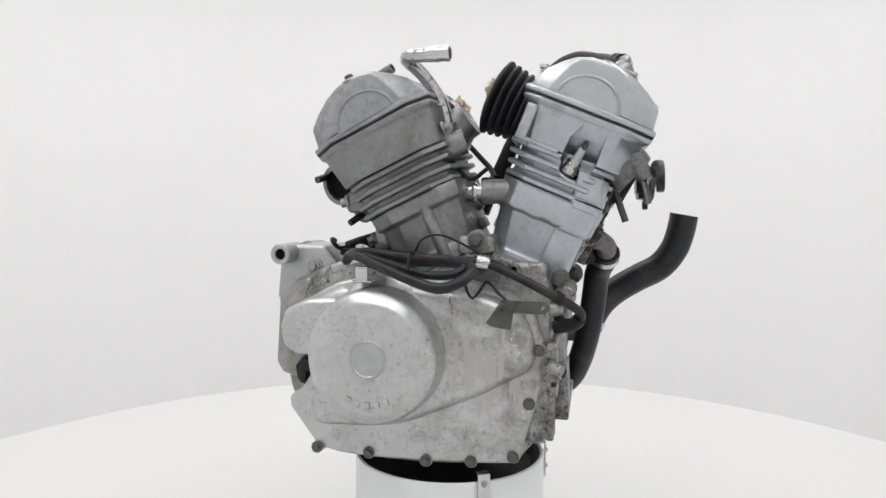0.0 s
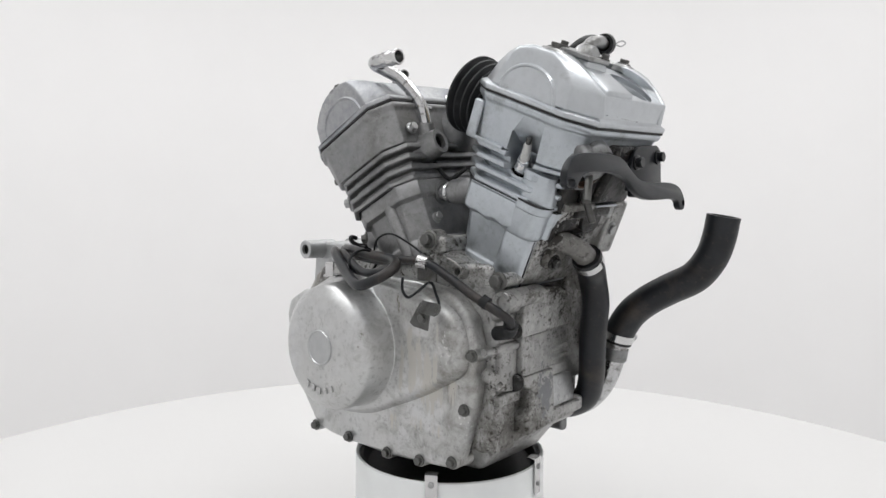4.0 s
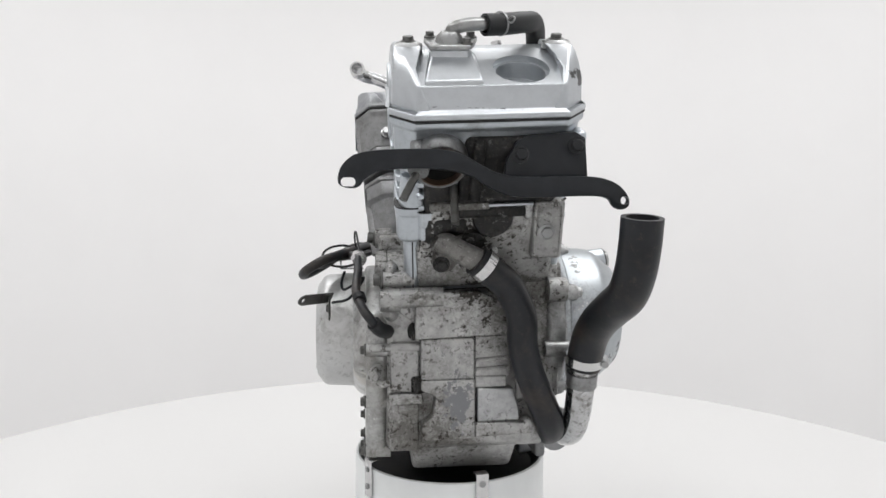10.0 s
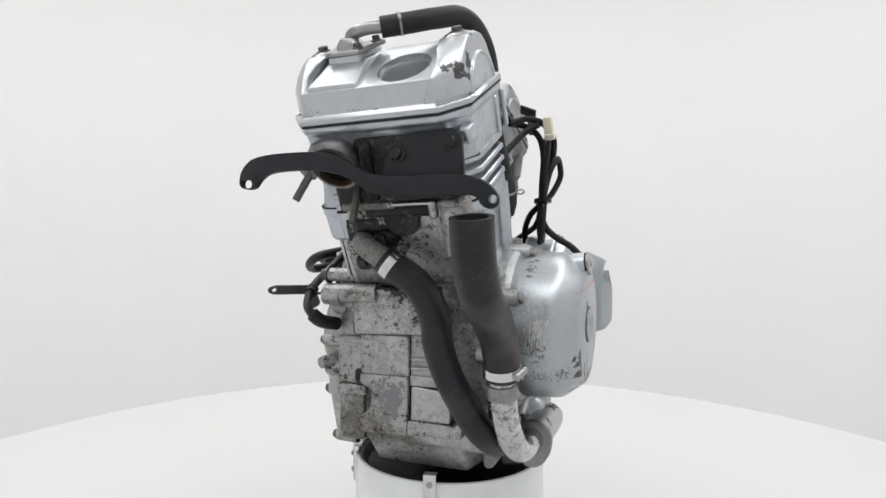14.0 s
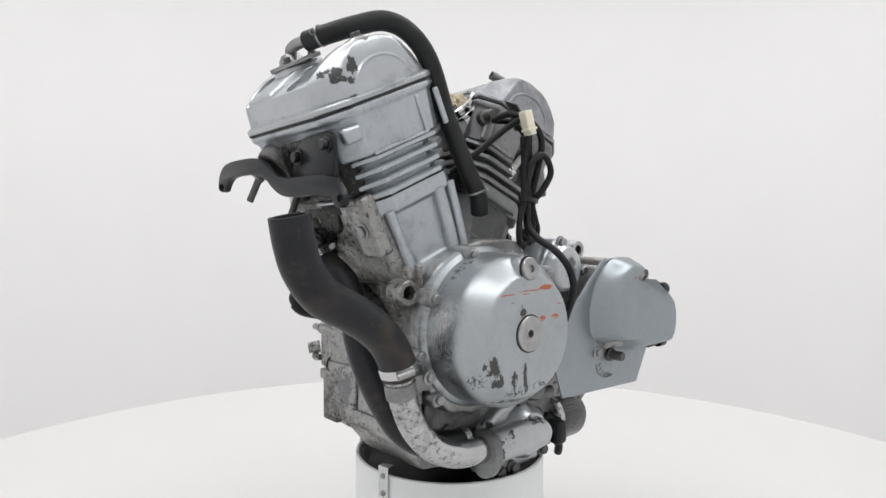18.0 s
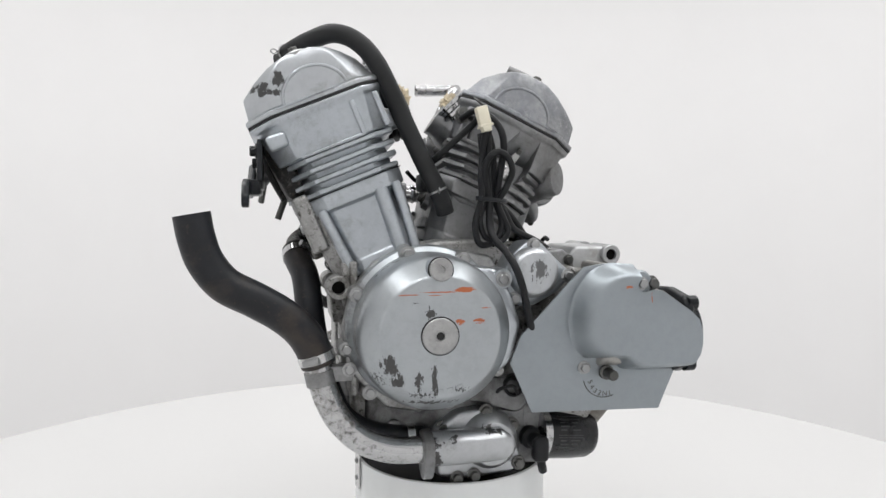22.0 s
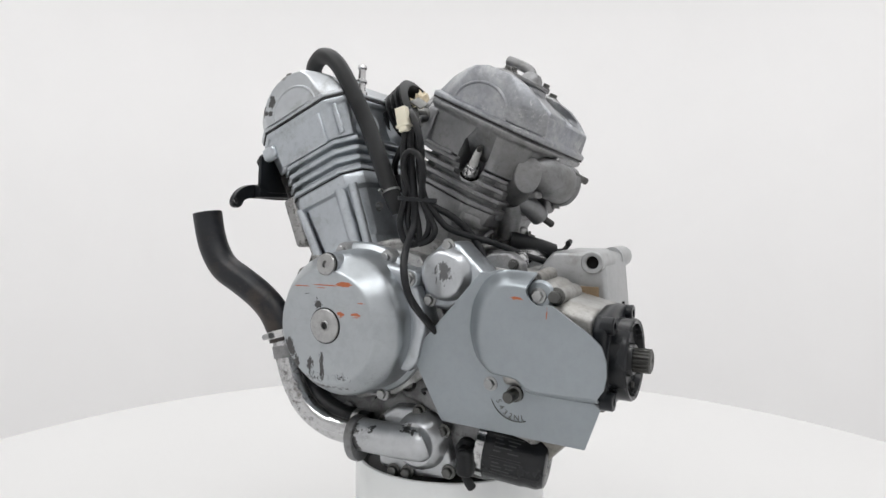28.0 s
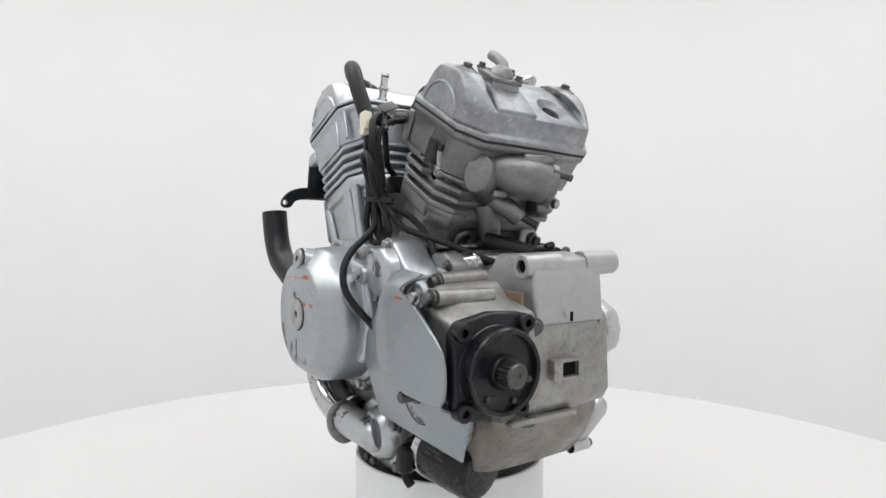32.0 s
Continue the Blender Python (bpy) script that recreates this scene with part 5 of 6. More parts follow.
part("timing_cap", lathe([(0.0128, 0.0), (0.0128, 0.0028), (0.0118, 0.004), (0.0042, 0.004), (0.0040, 0.001), (0.0, 0.001)], (0.1938, -0.058, 0.4589), (1, 0, 0.15), 32, cap=False), CAP_STEEL, alternator, "round steel timing cap")
for y, z in ((-0.141, 0.426), (-0.083, 0.472), (-0.017, 0.465), (0.031, 0.330), (-0.030, 0.294), (-0.125, 0.31), (-0.152, 0.362)):
    x = 0.131 if z > 0.42 else 0.120
    bolt(alt_plate, (x, y, z), (1, 0, 0), 0.0062, 0.007, BOLT_LIGHT)
    part("bolt_boss", lathe([(0.0104, -0.03), (0.0096, -0.002), (0.0088, 0.0), (0.0, 0.0)], (x + 0.0002, y, z), (1, 0, 0), 20, cap=False), ALT_FLANGE, alt_plate)

bolt(alternator, (0.1505, 0.026, 0.443), (1, 0, 0), 0.0066, 0.007, BOLT_LIGHT)
part("bolt_boss", lathe([(0.0125, -0.03), (0.012, -0.001), (0.011, 0.001), (0.0, 0.001)], (0.1495, 0.026, 0.443), (1, 0, 0), 24, cap=False), SILVER_CLEAN, alternator)

for k in range(5):
    t = radians(-112 + 11 * k)
    part("cast_mark", box(-0.0034, 0.0034, -0.0036, 0.0036, -0.0005, 0.0005, 0.0003), ALT_PAINT, alternator, m=Matrix.Translation((0.1967, -0.0585 + 0.0585 * math.cos(t), 0.3855 + 0.0585 * math.sin(t))) @ pose(0, 0, 0, math.degrees(t) + 90, 0, 0) @ pose(0, 0, 0, 0, 90, 0))

# gear-position cover beside the guard
small = part("idler_cover", prism([(0.032, 0.448), (0.045, 0.472), (0.060, 0.486), (0.078, 0.486), (0.098, 0.466), (0.120, 0.446), (0.103, 0.425), (0.072, 0.408), (0.050, 0.408), (0.036, 0.422)], "x", 0.09, 0.134, 0.006, 3), SILVER, engine, "worn silver idler gear cover")
part("cover_dome", lathe([(0.031, 0.0), (0.029, 0.010), (0.026, 0.014), (0.022, 0.016), (0.0, 0.0165)], (0.134, 0.068, 0.449), (1, 0, 0), 44, cap=False), IDLER_PAINT, small)
for p in ((0.069, 0.482), (0.113, 0.444), (0.045, 0.418)):
    bolt(small, (0.134, *p), (1, 0, 0), 0.006, 0.007, BOLT_LIGHT)

# sheet guard over the drive
FOOT = [(0.186, 0.4590), (0.150, 0.4600), (0.128, 0.449), (0.112, 0.424), (0.1065, 0.392), (0.113, 0.363), (0.130, 0.346), (0.150, 0.3455), (0.164, 0.344), (0.177, 0.331), (0.200, 0.328), (0.254, 0.3275)]
RISE = [(0.184, 0.4440), (0.166, 0.4450), (0.150, 0.436), (0.139, 0.416), (0.1360, 0.391), (0.141, 0.369), (0.151, 0.357), (0.164, 0.355), (0.176, 0.352), (0.187, 0.344), (0.206, 0.3425), (0.258, 0.343)]
SHEET_OUT = [(0.104, 0.437), (0.122, 0.456), (0.146, 0.4602)] + FOOT[1:] + [(0.252, 0.325), (0.234, 0.276), (0.066, 0.281), (0.036, 0.343), (0.048, 0.376)]
LEAN = Matrix(((1, 0, 0.09, -0.0351), (0, 1, 0, 0), (0, 0, 1, 0), (0, 0, 0, 1)))   # leans in towards its foot
sheet = part("drive_guard", prism(SHEET_OUT, "x", 0.1505, 0.1535, 0.001, 2), SHEET, engine, "satin silver drive guard", m=LEAN)


def pressed_bulge():
    """The raised field of the guard: it climbs from a curved foot and runs out flat to the free edge."""
    f, g = [[(q.x, q.y) for q in spline([(y, z, 0) for y, z in c], 5)] for c in (FOOT, RISE)]
    bm, rows = bmesh.new(), []
    for k, h in ((0.0, 0.0), (0.05, 0.03), (0.16, 0.16), (0.34, 0.42), (0.52, 0.67), (0.68, 0.84), (0.84, 0.955), (1.0, 1.0)):
        row = []
        for (y0, z0), (y1, z1) in zip(f, g):
            base = 0.1530 + 0.09 * (z0 - 0.39)
            row.append(bm.verts.new((base + (0.1850 - base) * h, y0 + (y1 - y0) * k, z0 + (z1 - z0) * k)))
        rows.append(row)
    for r, q in zip(rows, rows[1:]):
        for i in range(len(r) - 1):
            bm.faces.new((r[i], r[i + 1], q[i + 1], q[i]))
    edge = [(0.1850, 0.2640, 0.352), (0.1850, 0.2665, 0.365), (0.1850, 0.2660, 0.380), (0.1850, 0.2610, 0.394), (0.1850, 0.250, 0.404), (0.1850, 0.212, 0.4290), (0.180, 0.203, 0.4300), (0.1735, 0.198, 0.4270), (0.1720, 0.191, 0.4270), (0.1740, 0.1855, 0.4320), (0.180, 0.183, 0.4380)]
    bm.faces.new(rows[-1] + [bm.verts.new(v) for v in edge])
    bmesh.ops.recalc_face_normals(bm, faces=bm.faces)
    if sum(f.normal.x for f in bm.faces) < 0:
        bmesh.ops.reverse_faces(bm, faces=bm.faces)
    bmesh.ops.solidify(bm, geom=bm.faces[:], thickness=0.0025)
    return bm


part("guard_bulge", pressed_bulge(), SHEET, sheet)
part("bolt_dimple", lathe([(0.016, -0.004), (0.0135, 0.0), (0.0, 0.0)], (0.1690, 0.192, 0.4365), (1, 0, 0), 28, cap=False), SHEET, sheet)
for p, mat in (((0.1695, 0.192, 0.4365), BOLT_LIGHT), ((0.1485, 0.130, 0.334), BOLT_LIGHT)):
    bolt(sheet, p, (1, 0, 0), 0.0060, 0.007, mat)
part("change_shaft", join(lathe([(0.0095, 0.0), (0.009, 0.006), (0.0065, 0.007), (0.0065, 0.022), (0.0055, 0.024), (0.0, 0.024)], (0.146, 0.159, 0.327), (1, 0, 0), 28, cap=False)), BOLT, sheet, "steel gear change shaft")


def glyph(text, size, depth):
    """A raised character as a mesh."""
    data = bpy.data.curves.new("glyph", "FONT")
    data.body, data.size, data.extrude, data.align_x, data.align_y = text, size, depth, "CENTER", "CENTER"
    ob = new("glyph", data)
    bpy.context.view_layer.update()
    me = bpy.data.meshes.new_from_object(ob.evaluated_get(bpy.context.evaluated_depsgraph_get()))
    bm = bmesh.new()
    bm.from_mesh(me)
    bpy.data.objects.remove(ob)
    bpy.data.curves.remove(data)
    bpy.data.meshes.remove(me)
    return bm


# gear numbers on an arc under the shaft
for text, (y, z) in zip("5432N1", ((0.1390, 0.3154), (0.1420, 0.3088), (0.1465, 0.3036), (0.1524, 0.3006), (0.1592, 0.2994), (0.1656, 0.2998))):
    tilt = math.atan2(0.1603 - y, 0.3217 - z) * 0.9
    place = Matrix(((0, 0, 1, 0.1535 + 0.09 * (z - 0.39)), (math.cos(tilt), math.sin(tilt), 0, y), (-math.sin(tilt), math.cos(tilt), 0, z), (0, 0, 0, 1)))
    part("gear_number", glyph(text, 0.0088, 0.0003), BOLT, sheet, m=place)
arc = [(0.1545 + 0.09 * (0.3245 + r * math.sin(t) - 0.39) - 0.0006, 0.1590 + r * math.cos(t), 0.3245 + r * math.sin(t)) for r in (0.0295,) for t in [radians(196 + 96 * i / 14) for i in range(15)]]
part("number_border", tube(arc, 0.0005, 6, 2), BOLT, sheet)

# oil filter
FILT, FAX = Vector((0.085, 0.093, 0.237)), Vector((-0.17, 1, -0.13)).normalized()
filt = part("oil_filter", lathe([(0.030, 0.004), (0.0335, 0.007), (0.0335, 0.053), (0.0325, 0.057), (0.0325, 0.070), (0.029, 0.078), (0.025, 0.0795), (0.0, 0.0785)], FILT, FAX, 56, cap=False), BLACK_GLOSS, engine, "glossy black oil filter canister")
part("filter_collar", lathe([(0.030, -0.006), (0.0345, -0.004), (0.0345, 0.006), (0.031, 0.0075)], FILT, FAX, 48), PIPE, filt, "plated filter collar")
fm = aim(FILT, FAX)
for k in range(26):
    t = 2 * math.pi * k / 26
    if k % 13:
        part("print_mark", box(-0.0014, 0.0014, -0.0011, 0.0011, 0.0, 0.0004, 0), INK, filt, m=fm @ Matrix.Translation((0.019 * math.cos(t), 0.019 * math.sin(t), 0.0788)) @ pose(0, 0, 0, 0, 0, math.degrees(t)))
part("print_ring", join(lathe([(0.0226, 0.0), (0.0226, 0.0006), (0.0218, 0.0006), (0.0218, 0.0)], FILT + FAX * 0.0788, FAX, 48, cap=False), lathe([(0.0155, 0.0), (0.0155, 0.0006), (0.0148, 0.0006), (0.0148, 0.0)], FILT + FAX * 0.0786, FAX, 48, cap=False), moved(box(-0.011, 0.011, -0.0016, 0.0016, 0.0, 0.0005, 0), fm @ Matrix.Translation((0, 0, 0.0786)) @ pose(0, 0, 0, 0, 0, 52)), moved(box(-0.011, 0.011, -0.0016, 0.0016, 0.0, 0.0005, 0), fm @ Matrix.Translation((0, 0, 0.0786)) @ pose(0, 0, 0, 0, 0, 128))), INK, filt)
face = fm.to_3x3().inverted() @ Vector((1, 0.1, 0.25))
FACE = math.degrees(math.atan2(face.y, face.x))
for lo, hi in ((-38, 4), (9, 40)):
    for t in (lo, hi):
        part("print_line", box(0.0333, 0.0336, -0.0003, 0.0003, 0.0145, 0.052, 0), INK, filt, m=fm @ pose(0, 0, 0, 0, 0, FACE + t))
    for k, t in enumerate(range(lo + 7, hi - 3, 8)):
        for z0, z1 in ((0.018, 0.027 + 0.003 * (k % 3)), (0.033 + 0.002 * (k % 2), 0.048 - 0.004 * (k % 3))):
            part("print_mark", box(0.0333, 0.0336, -0.0007, 0.0007, z0, z1, 0), INK, filt, m=fm @ pose(0, 0, 0, 0, 0, FACE + t))
part("oil_switch", join(lathe([(0.014, 0), (0.014, 0.012), (0.010, 0.016), (0.010, 0.028), (0.0, 0.030)], (0.095, 0.078, 0.238), (1, 0.2, -0.1), 24, cap=False), box(0.112, 0.130, 0.076, 0.096, 0.212, 0.244, 0.006, 3), tube([(0.121, 0.086, 0.216), (0.120, 0.089, 0.206), (0.116, 0.092, 0.198)], 0.0055, 16)), RUBBER, engine, "black oil pressure switch boot")
part("pump_block", box(0.05, 0.100, -0.03, 0.110, 0.20, 0.285, 0.01, 3), DARK_ALLOY, engine, "dark mottled pump casting")
lower = part("lower_casting", box(0.088, 0.101, -0.128, 0.075, 0.222, 0.318, 0.006, 3), DARK_ALLOY, engine, "dark mottled lower casting")
part("cast_swell", rings([[(x, y, z) for y, z in chaikin(drawn_in([(-0.010, 0.318), (0.055, 0.322), (0.078, 0.300), (0.070, 0.268), (0.030, 0.276), (0.006, 0.288), (-0.012, 0.290)], (0.035, 0.300), d), 2)] for x, d in ((0.098, 0.0), (0.107, 0.0015), (0.1115, 0.006), (0.1125, 0.012))]), DARK_ALLOY, lower)
part("plug_rim", lathe([(0.0115, -0.01), (0.0115, 0.004), (0.0100, 0.0055), (0.0085, 0.0045), (0.0080, 0.0)], (0.1115, 0.0020, 0.3105), (1, 0, 0), 32), GRIME_SHADE, lower)
part("plug_screw", lathe([(0.0075, -0.004), (0.0075, 0.002), (0.0060, 0.003), (0.0030, 0.003), (0.0025, 0.001), (0.0, 0.001)], (0.1115, 0.0020, 0.3105), (1, 0, 0), 28, cap=False), BOLT_LIGHT, lower)
part("seal_ring", lathe([(0.0135, -0.006), (0.0135, 0.003), (0.0115, 0.005), (0.0095, 0.003), (0.0088, -0.006), (0.0, -0.006)], (0.1130, 0.0530, 0.3070), (1, 0, 0), 36, cap=False), RUBBER, lower)
for p, q, r in (((0.098, -0.06, 0.288), (0.108, -0.06, 0.286), 0.010), ((0.098, -0.095, 0.262), (0.106, -0.095, 0.262), 0.009), ((0.098, -0.030, 0.296), (0.108, -0.030, 0.296), 0.008)):
    part("dark_boss", tube([p, tuple((a + b) / 2 for a, b in zip(p, q)), q], r, 20), DARK_ALLOY, lower)
part("cable", tube([(0.130, 0.052, 0.302), (0.135, 0.045, 0.312), (0.128, 0.032, 0.308), (0.120, 0.030, 0.302)], 0.0022, 8), RUBBER, engine, "thin black cable")

# water pump
pump = part("water_pump", join(bevel(rings([[(0.087, y, z) for y, z in ((-0.050, 0.262), (-0.02, 0.283), (0.025, 0.286), (0.052, 0.265), (0.068, 0.222), (0.058, 0.196), (0.0, 0.190), (-0.045, 0.196))], [(0.114, y, z) for y, z in ((-0.044, 0.258), (-0.016, 0.277), (0.025, 0.280), (0.050, 0.260), (0.064, 0.220), (0.054, 0.199), (0.0, 0.194), (-0.040, 0.200))]]), 0.005, 3), lathe([(0.036, 0.0), (0.033, 0.012), (0.026, 0.020), (0.0, 0.022)], (0.112, 0.022, 0.242), (1, 0, 0), 40, cap=False)), PUMP_PAINT, engine, "chipped silver water pump")
part("pump_inlet", tube([(0.129, 0.034, 0.244), (0.131, 0.026, 0.243), (0.131, -0.02, 0.242), (0.131, -0.056, 0.242)], lambda s: 0.0205 * max(0.04, math.sqrt(max(0.0, 1 - max(0.0, 1 - s * 4.2) ** 2))), 28, 10), PUMP_PAINT, pump)
part("pipe_flange", bevel(rings([[(0.131 + 0.0245 * math.cos(t), y, 0.241 + (0.034 if math.sin(t) < 0 else 0.024) * math.sin(t)) for t in [2 * math.pi * i / 24 for i in range(24)]] for y in (-0.066, -0.054)]), 0.002, 2), CAST, pump)
for p in ((0.106, -0.035, 0.258), (0.111, 0.018, 0.277), (0.115, 0.003, 0.199), (0.113, -0.018, 0.197), (0.114, 0.060, 0.210), (0.112, 0.052, 0.258)):
    bolt(pump, p, (1, 0, 0), 0.0066, 0.008)

# hoses and pipes
hose = part("radiator_hose", tube([(0.136, -0.316, 0.517), (0.136, -0.311, 0.490), (0.136, -0.302, 0.465), (0.136, -0.283, 0.441), (0.134, -0.252, 0.4235), (0.131, -0.224, 0.406), (0.129, -0.203, 0.387), (0.128, -0.189, 0.364), (0.127, -0.184, 0.348)], 0.0198, 30, 8, wall=0.0045), HOSE, engine, "thick black radiator hose")


def clamp(parent, p, d, r, w=0.009, screw=(1, 0, 0)):
    c = part("hose_clamp", lathe([(r, -w / 2), (r + 0.0012, -w / 2), (r + 0.0012, w / 2), (r, w / 2)], p, d, 40), STEEL, parent, "bright steel hose clamp")
    n = Vector(screw) - Vector(d) * Vector(screw).dot(Vector(d))
    n.normalize()
    b = Vector(p) + n * (r + 0.003)
    part("clamp_screw", tube([b - n.cross(Vector(d)) * 0.009, b, b + n.cross(Vector(d)) * 0.009], 0.004, 12), BOLT_LIGHT, parent)


def unit(v):
    return tuple(Vector(v).normalized())


clamp(hose, (0.1272, -0.1865, 0.357), unit((-0.02, 0.28, -0.95)), 0.0198, 0.010, (0.9, -0.3, 0))
pipe = part("coolant_pipe", tube([(0.1275, -0.186, 0.355), (0.126, -0.180, 0.325), (0.127, -0.166, 0.290), (0.129, -0.142, 0.262), (0.130, -0.112, 0.247), (0.131, -0.085, 0.2425), (0.131, -0.058, 0.242)], 0.0155, 26, 8), PIPE, engine, "worn plated steel coolant pipe")
part("pipe_strap", join(lathe([(0.0158, -0.008), (0.0172, -0.008), (0.0172, 0.008), (0.0158, 0.008)], (0.1262, -0.182, 0.333), unit((0.0, 0.2, -1)), 32), box(0.118, 0.134, -0.172, -0.145, 0.328, 0.346, 0.002)), CAST, pipe)
bolt(pipe, (0.135, -0.150, 0.342), (1, 0, 0), 0.006, 0.006, BOLT_LIGHT)
bypass = part("bypass_hose", tube([(0.000, -0.207, 0.470), (0.016, -0.204, 0.458), (0.037, -0.196, 0.440), (0.053, -0.192, 0.408), (0.056, -0.188, 0.376), (0.065, -0.182, 0.343), (0.082, -0.172, 0.306), (0.098, -0.155, 0.274), (0.105, -0.12, 0.254), (0.106, -0.06, 0.245)], 0.0168, 26, 8), HOSE, engine, "black rubber bypass hose")
clamp(bypass, (0.009, -0.2055, 0.4635), unit((0.78, 0.1, -0.6)), 0.0168, 0.010, (0, 0.5, 0.9))
clamp(bypass, (0.106, -0.075, 0.247), (0, 1, 0), 0.0168, 0.009)
vent = part("breather_hose", tube([(0.004, -0.222, 0.711), (0.028, -0.212, 0.7155), (0.053, -0.190, 0.724), (0.070, -0.162, 0.731), (0.080, -0.134, 0.720), (0.085, -0.109, 0.690), (0.081, -0.079, 0.630), (0.086, -0.053, 0.575), (0.090, -0.036, 0.540), (0.085, -0.028, 0.519)], 0.0112, 22, 8, wall=0.003), RUBBER_SOFT, engine, "black rubber breather hose")
for p, d in (((0.022, -0.2145, 0.7148), (0.8, 0.4, 0.2)), ((0.0895, -0.0385, 0.5455), (0.05, 0.42, -0.9))):
    dn = unit(d)
    side = Vector(dn).cross(Vector((0, 0, 1))).normalized()
    part("spring_clip", join(lathe([(0.0112, -0.0012), (0.0125, -0.0012), (0.0125, 0.0012), (0.0112, 0.0012)], p, dn, 28), tube([Vector(p) + side * 0.011, Vector(p) + side * 0.019 + Vector((0, 0, 0.003)), Vector(p) + side * 0.023, Vector(p) + side * 0.018 - Vector((0, 0, 0.003)), Vector(p) + side * 0.011], 0.0009, 8, 6)), BOLT_LIGHT, vent, "spring wire hose clip")

# things in the vee
bdir = MF.to_3x3() @ Vector((0, 1, 0.05))
prof = [(0.030, -0.022)]
for k in range(5):
    prof += [(0.036 + 0.0017 * k, -0.020 + 0.0098 * k), (0.0415 + 0.0017 * k, -0.0165 + 0.0098 * k), (0.0415 + 0.0017 * k, -0.0140 + 0.0098 * k), (0.036 + 0.0017 * k, -0.0112 + 0.0098 * k)]
prof += [(0.037, 0.030), (0.033, 0.024), (0.028, 0.0)]
boot = part("intake_boot", lathe(prof, (-0.035, -0.090, 0.655), bdir, 48, cap=False), RUBBER, engine, "ribbed black rubber intake boot")


def rag(parent, centre, size, seed):
    """A crumpled wad of paper."""
    bm = bmesh.new()
    bmesh.ops.create_icosphere(bm, subdivisions=4, radius=1.0)
    for v in bm.verts:
        n = noise.noise(v.co * 1.7 + Vector((seed, 0, 0))) * 0.5 + abs(noise.noise(v.co * 4.5 + Vector((0, seed, 0)))) * 0.55 + noise.noise(v.co * 11 + Vector((seed, seed, 0))) * 0.12
        v.co = Vector((v.co.x * size[0], v.co.y * size[1], v.co.z * size[2])) * (0.8 + n) + Vector(centre)
    return part("paper_rag", bm, RAG, parent, "crumpled cream paper wad")


rag(boot, Vector((-0.035, -0.090, 0.655)) + bdir * 0.026, (0.024, 0.014, 0.022), 3.1)
neck_d = MR.to_3x3() @ Vector((0, 0.9, 0.35))
neck = part("intake_neck", lathe([(0.030, -0.03), (0.027, -0.004), (0.026, 0.0), (0.0285, 0.002), (0.0285, 0.006), (0.026, 0.008), (0.0265, 0.012), (0.0285, 0.013), (0.0285, 0.017), (0.025, 0.018), (0.0235, 0.017), (0.0235, -0.01)], (0.018, 0.004, 0.650), neck_d, 40), PIPE, engine, "round metal intake neck")
rag(neck, Vector((0.018, 0.004, 0.650)) + neck_d * 0.016, (0.018, 0.012, 0.013), 7.7)
riser = part("water_riser", tube([(-0.058, -0.007, 0.612), (-0.060, -0.0075, 0.634), (-0.064, 0.000, 0.660), (-0.078, 0.018, 0.688), (-0.098, 0.030, 0.700), (-0.112, 0.030, 0.703), (-0.120, 0.020, 0.7035), (-0.123, 0.005, 0.703), (-0.1255, -0.008, 0.7025)], 0.0082, 18, 8), PIPE, engine, "bent plated water pipe")
part("pipe_end", lathe([(0.0072, -0.003), (0.0088, 0.0), (0.0088, 0.008), (0.0098, 0.010), (0.0088, 0.012), (0.0088, 0.021), (0.0096, 0.0235), (0.0088, 0.026), (0.0070, 0.026), (0.0066, 0.006), (0.0, 0.006)], (-0.1245, 0.000, 0.703), unit((-0.06, -1, 0)), 28, cap=False), STEEL, riser)
part("pipe_tab", box(-0.072, -0.046, -0.006, 0.010, 0.652, 0.6555, 0.0008), PIPE, riser)
part("water_housing", join(tube([(-0.057, -0.004, 0.598), (-0.059, -0.0065, 0.615), (-0.060, -0.0080, 0.633)], lambda k: 0.0160 - 0.004 * k, 24), lathe([(0.0270, -0.022), (0.0225, 0.006), (0.0185, 0.020), (0.0165, 0.030), (0.0155, 0.0365), (0.0100, 0.0365), (0.0092, 0.020)], (-0.060, 0.004, 0.598), unit((0.10, -0.93, 0.32)), 32)), CAST, head_r, "cast water elbow with an open stub")
# black disc set into the stub as its inner shade
part("stub_shade_disc", lathe([(0.0098, 0.0300), (0.0, 0.0300)], (-0.060, 0.004, 0.598), unit((0.10, -0.93, 0.32)), 24, cap=False), DARK, head_r)
part("link_pipe", join(tube([(-0.052, -0.020, 0.5445), (-0.054, -0.04, 0.5445), (-0.056, -0.060, 0.545)], 0.0115, 24), lathe([(0.0125, -0.003), (0.0135, 0.0), (0.0125, 0.003)], (-0.0545, -0.044, 0.5447), (0, 1, 0), 28)), PIPE, engine, "short bright link pipe")
pieces("link_socket", [tube([(-0.048, 0.020, 0.545), (-0.051, -0.008, 0.545), (-0.053, -0.034, 0.5445)], lambda k: 0.0185 - 0.003 * k, 24), tube([(-0.056, -0.090, 0.546), (-0.056, -0.072, 0.546), (-0.056, -0.054, 0.545)], 0.0155, 24)], CAST, engine, "cast link pipe socket")
part("lead", tube([(-0.035, -0.055, 0.575), (-0.045, -0.035, 0.562), (-0.048, -0.012, 0.585), (-0.05, 0.0, 0.60)], 0.0028, 10), RUBBER, engine, "thin black lead")
part("coil_lead", tube([(0.118, 0.008, 0.634), (0.102, -0.001, 0.623), (0.088, -0.022, 0.602), (0.075, -0.041, 0.583), (0.058, -0.052, 0.568)], 0.0042, 12), RUBBER, engine, "black cable")
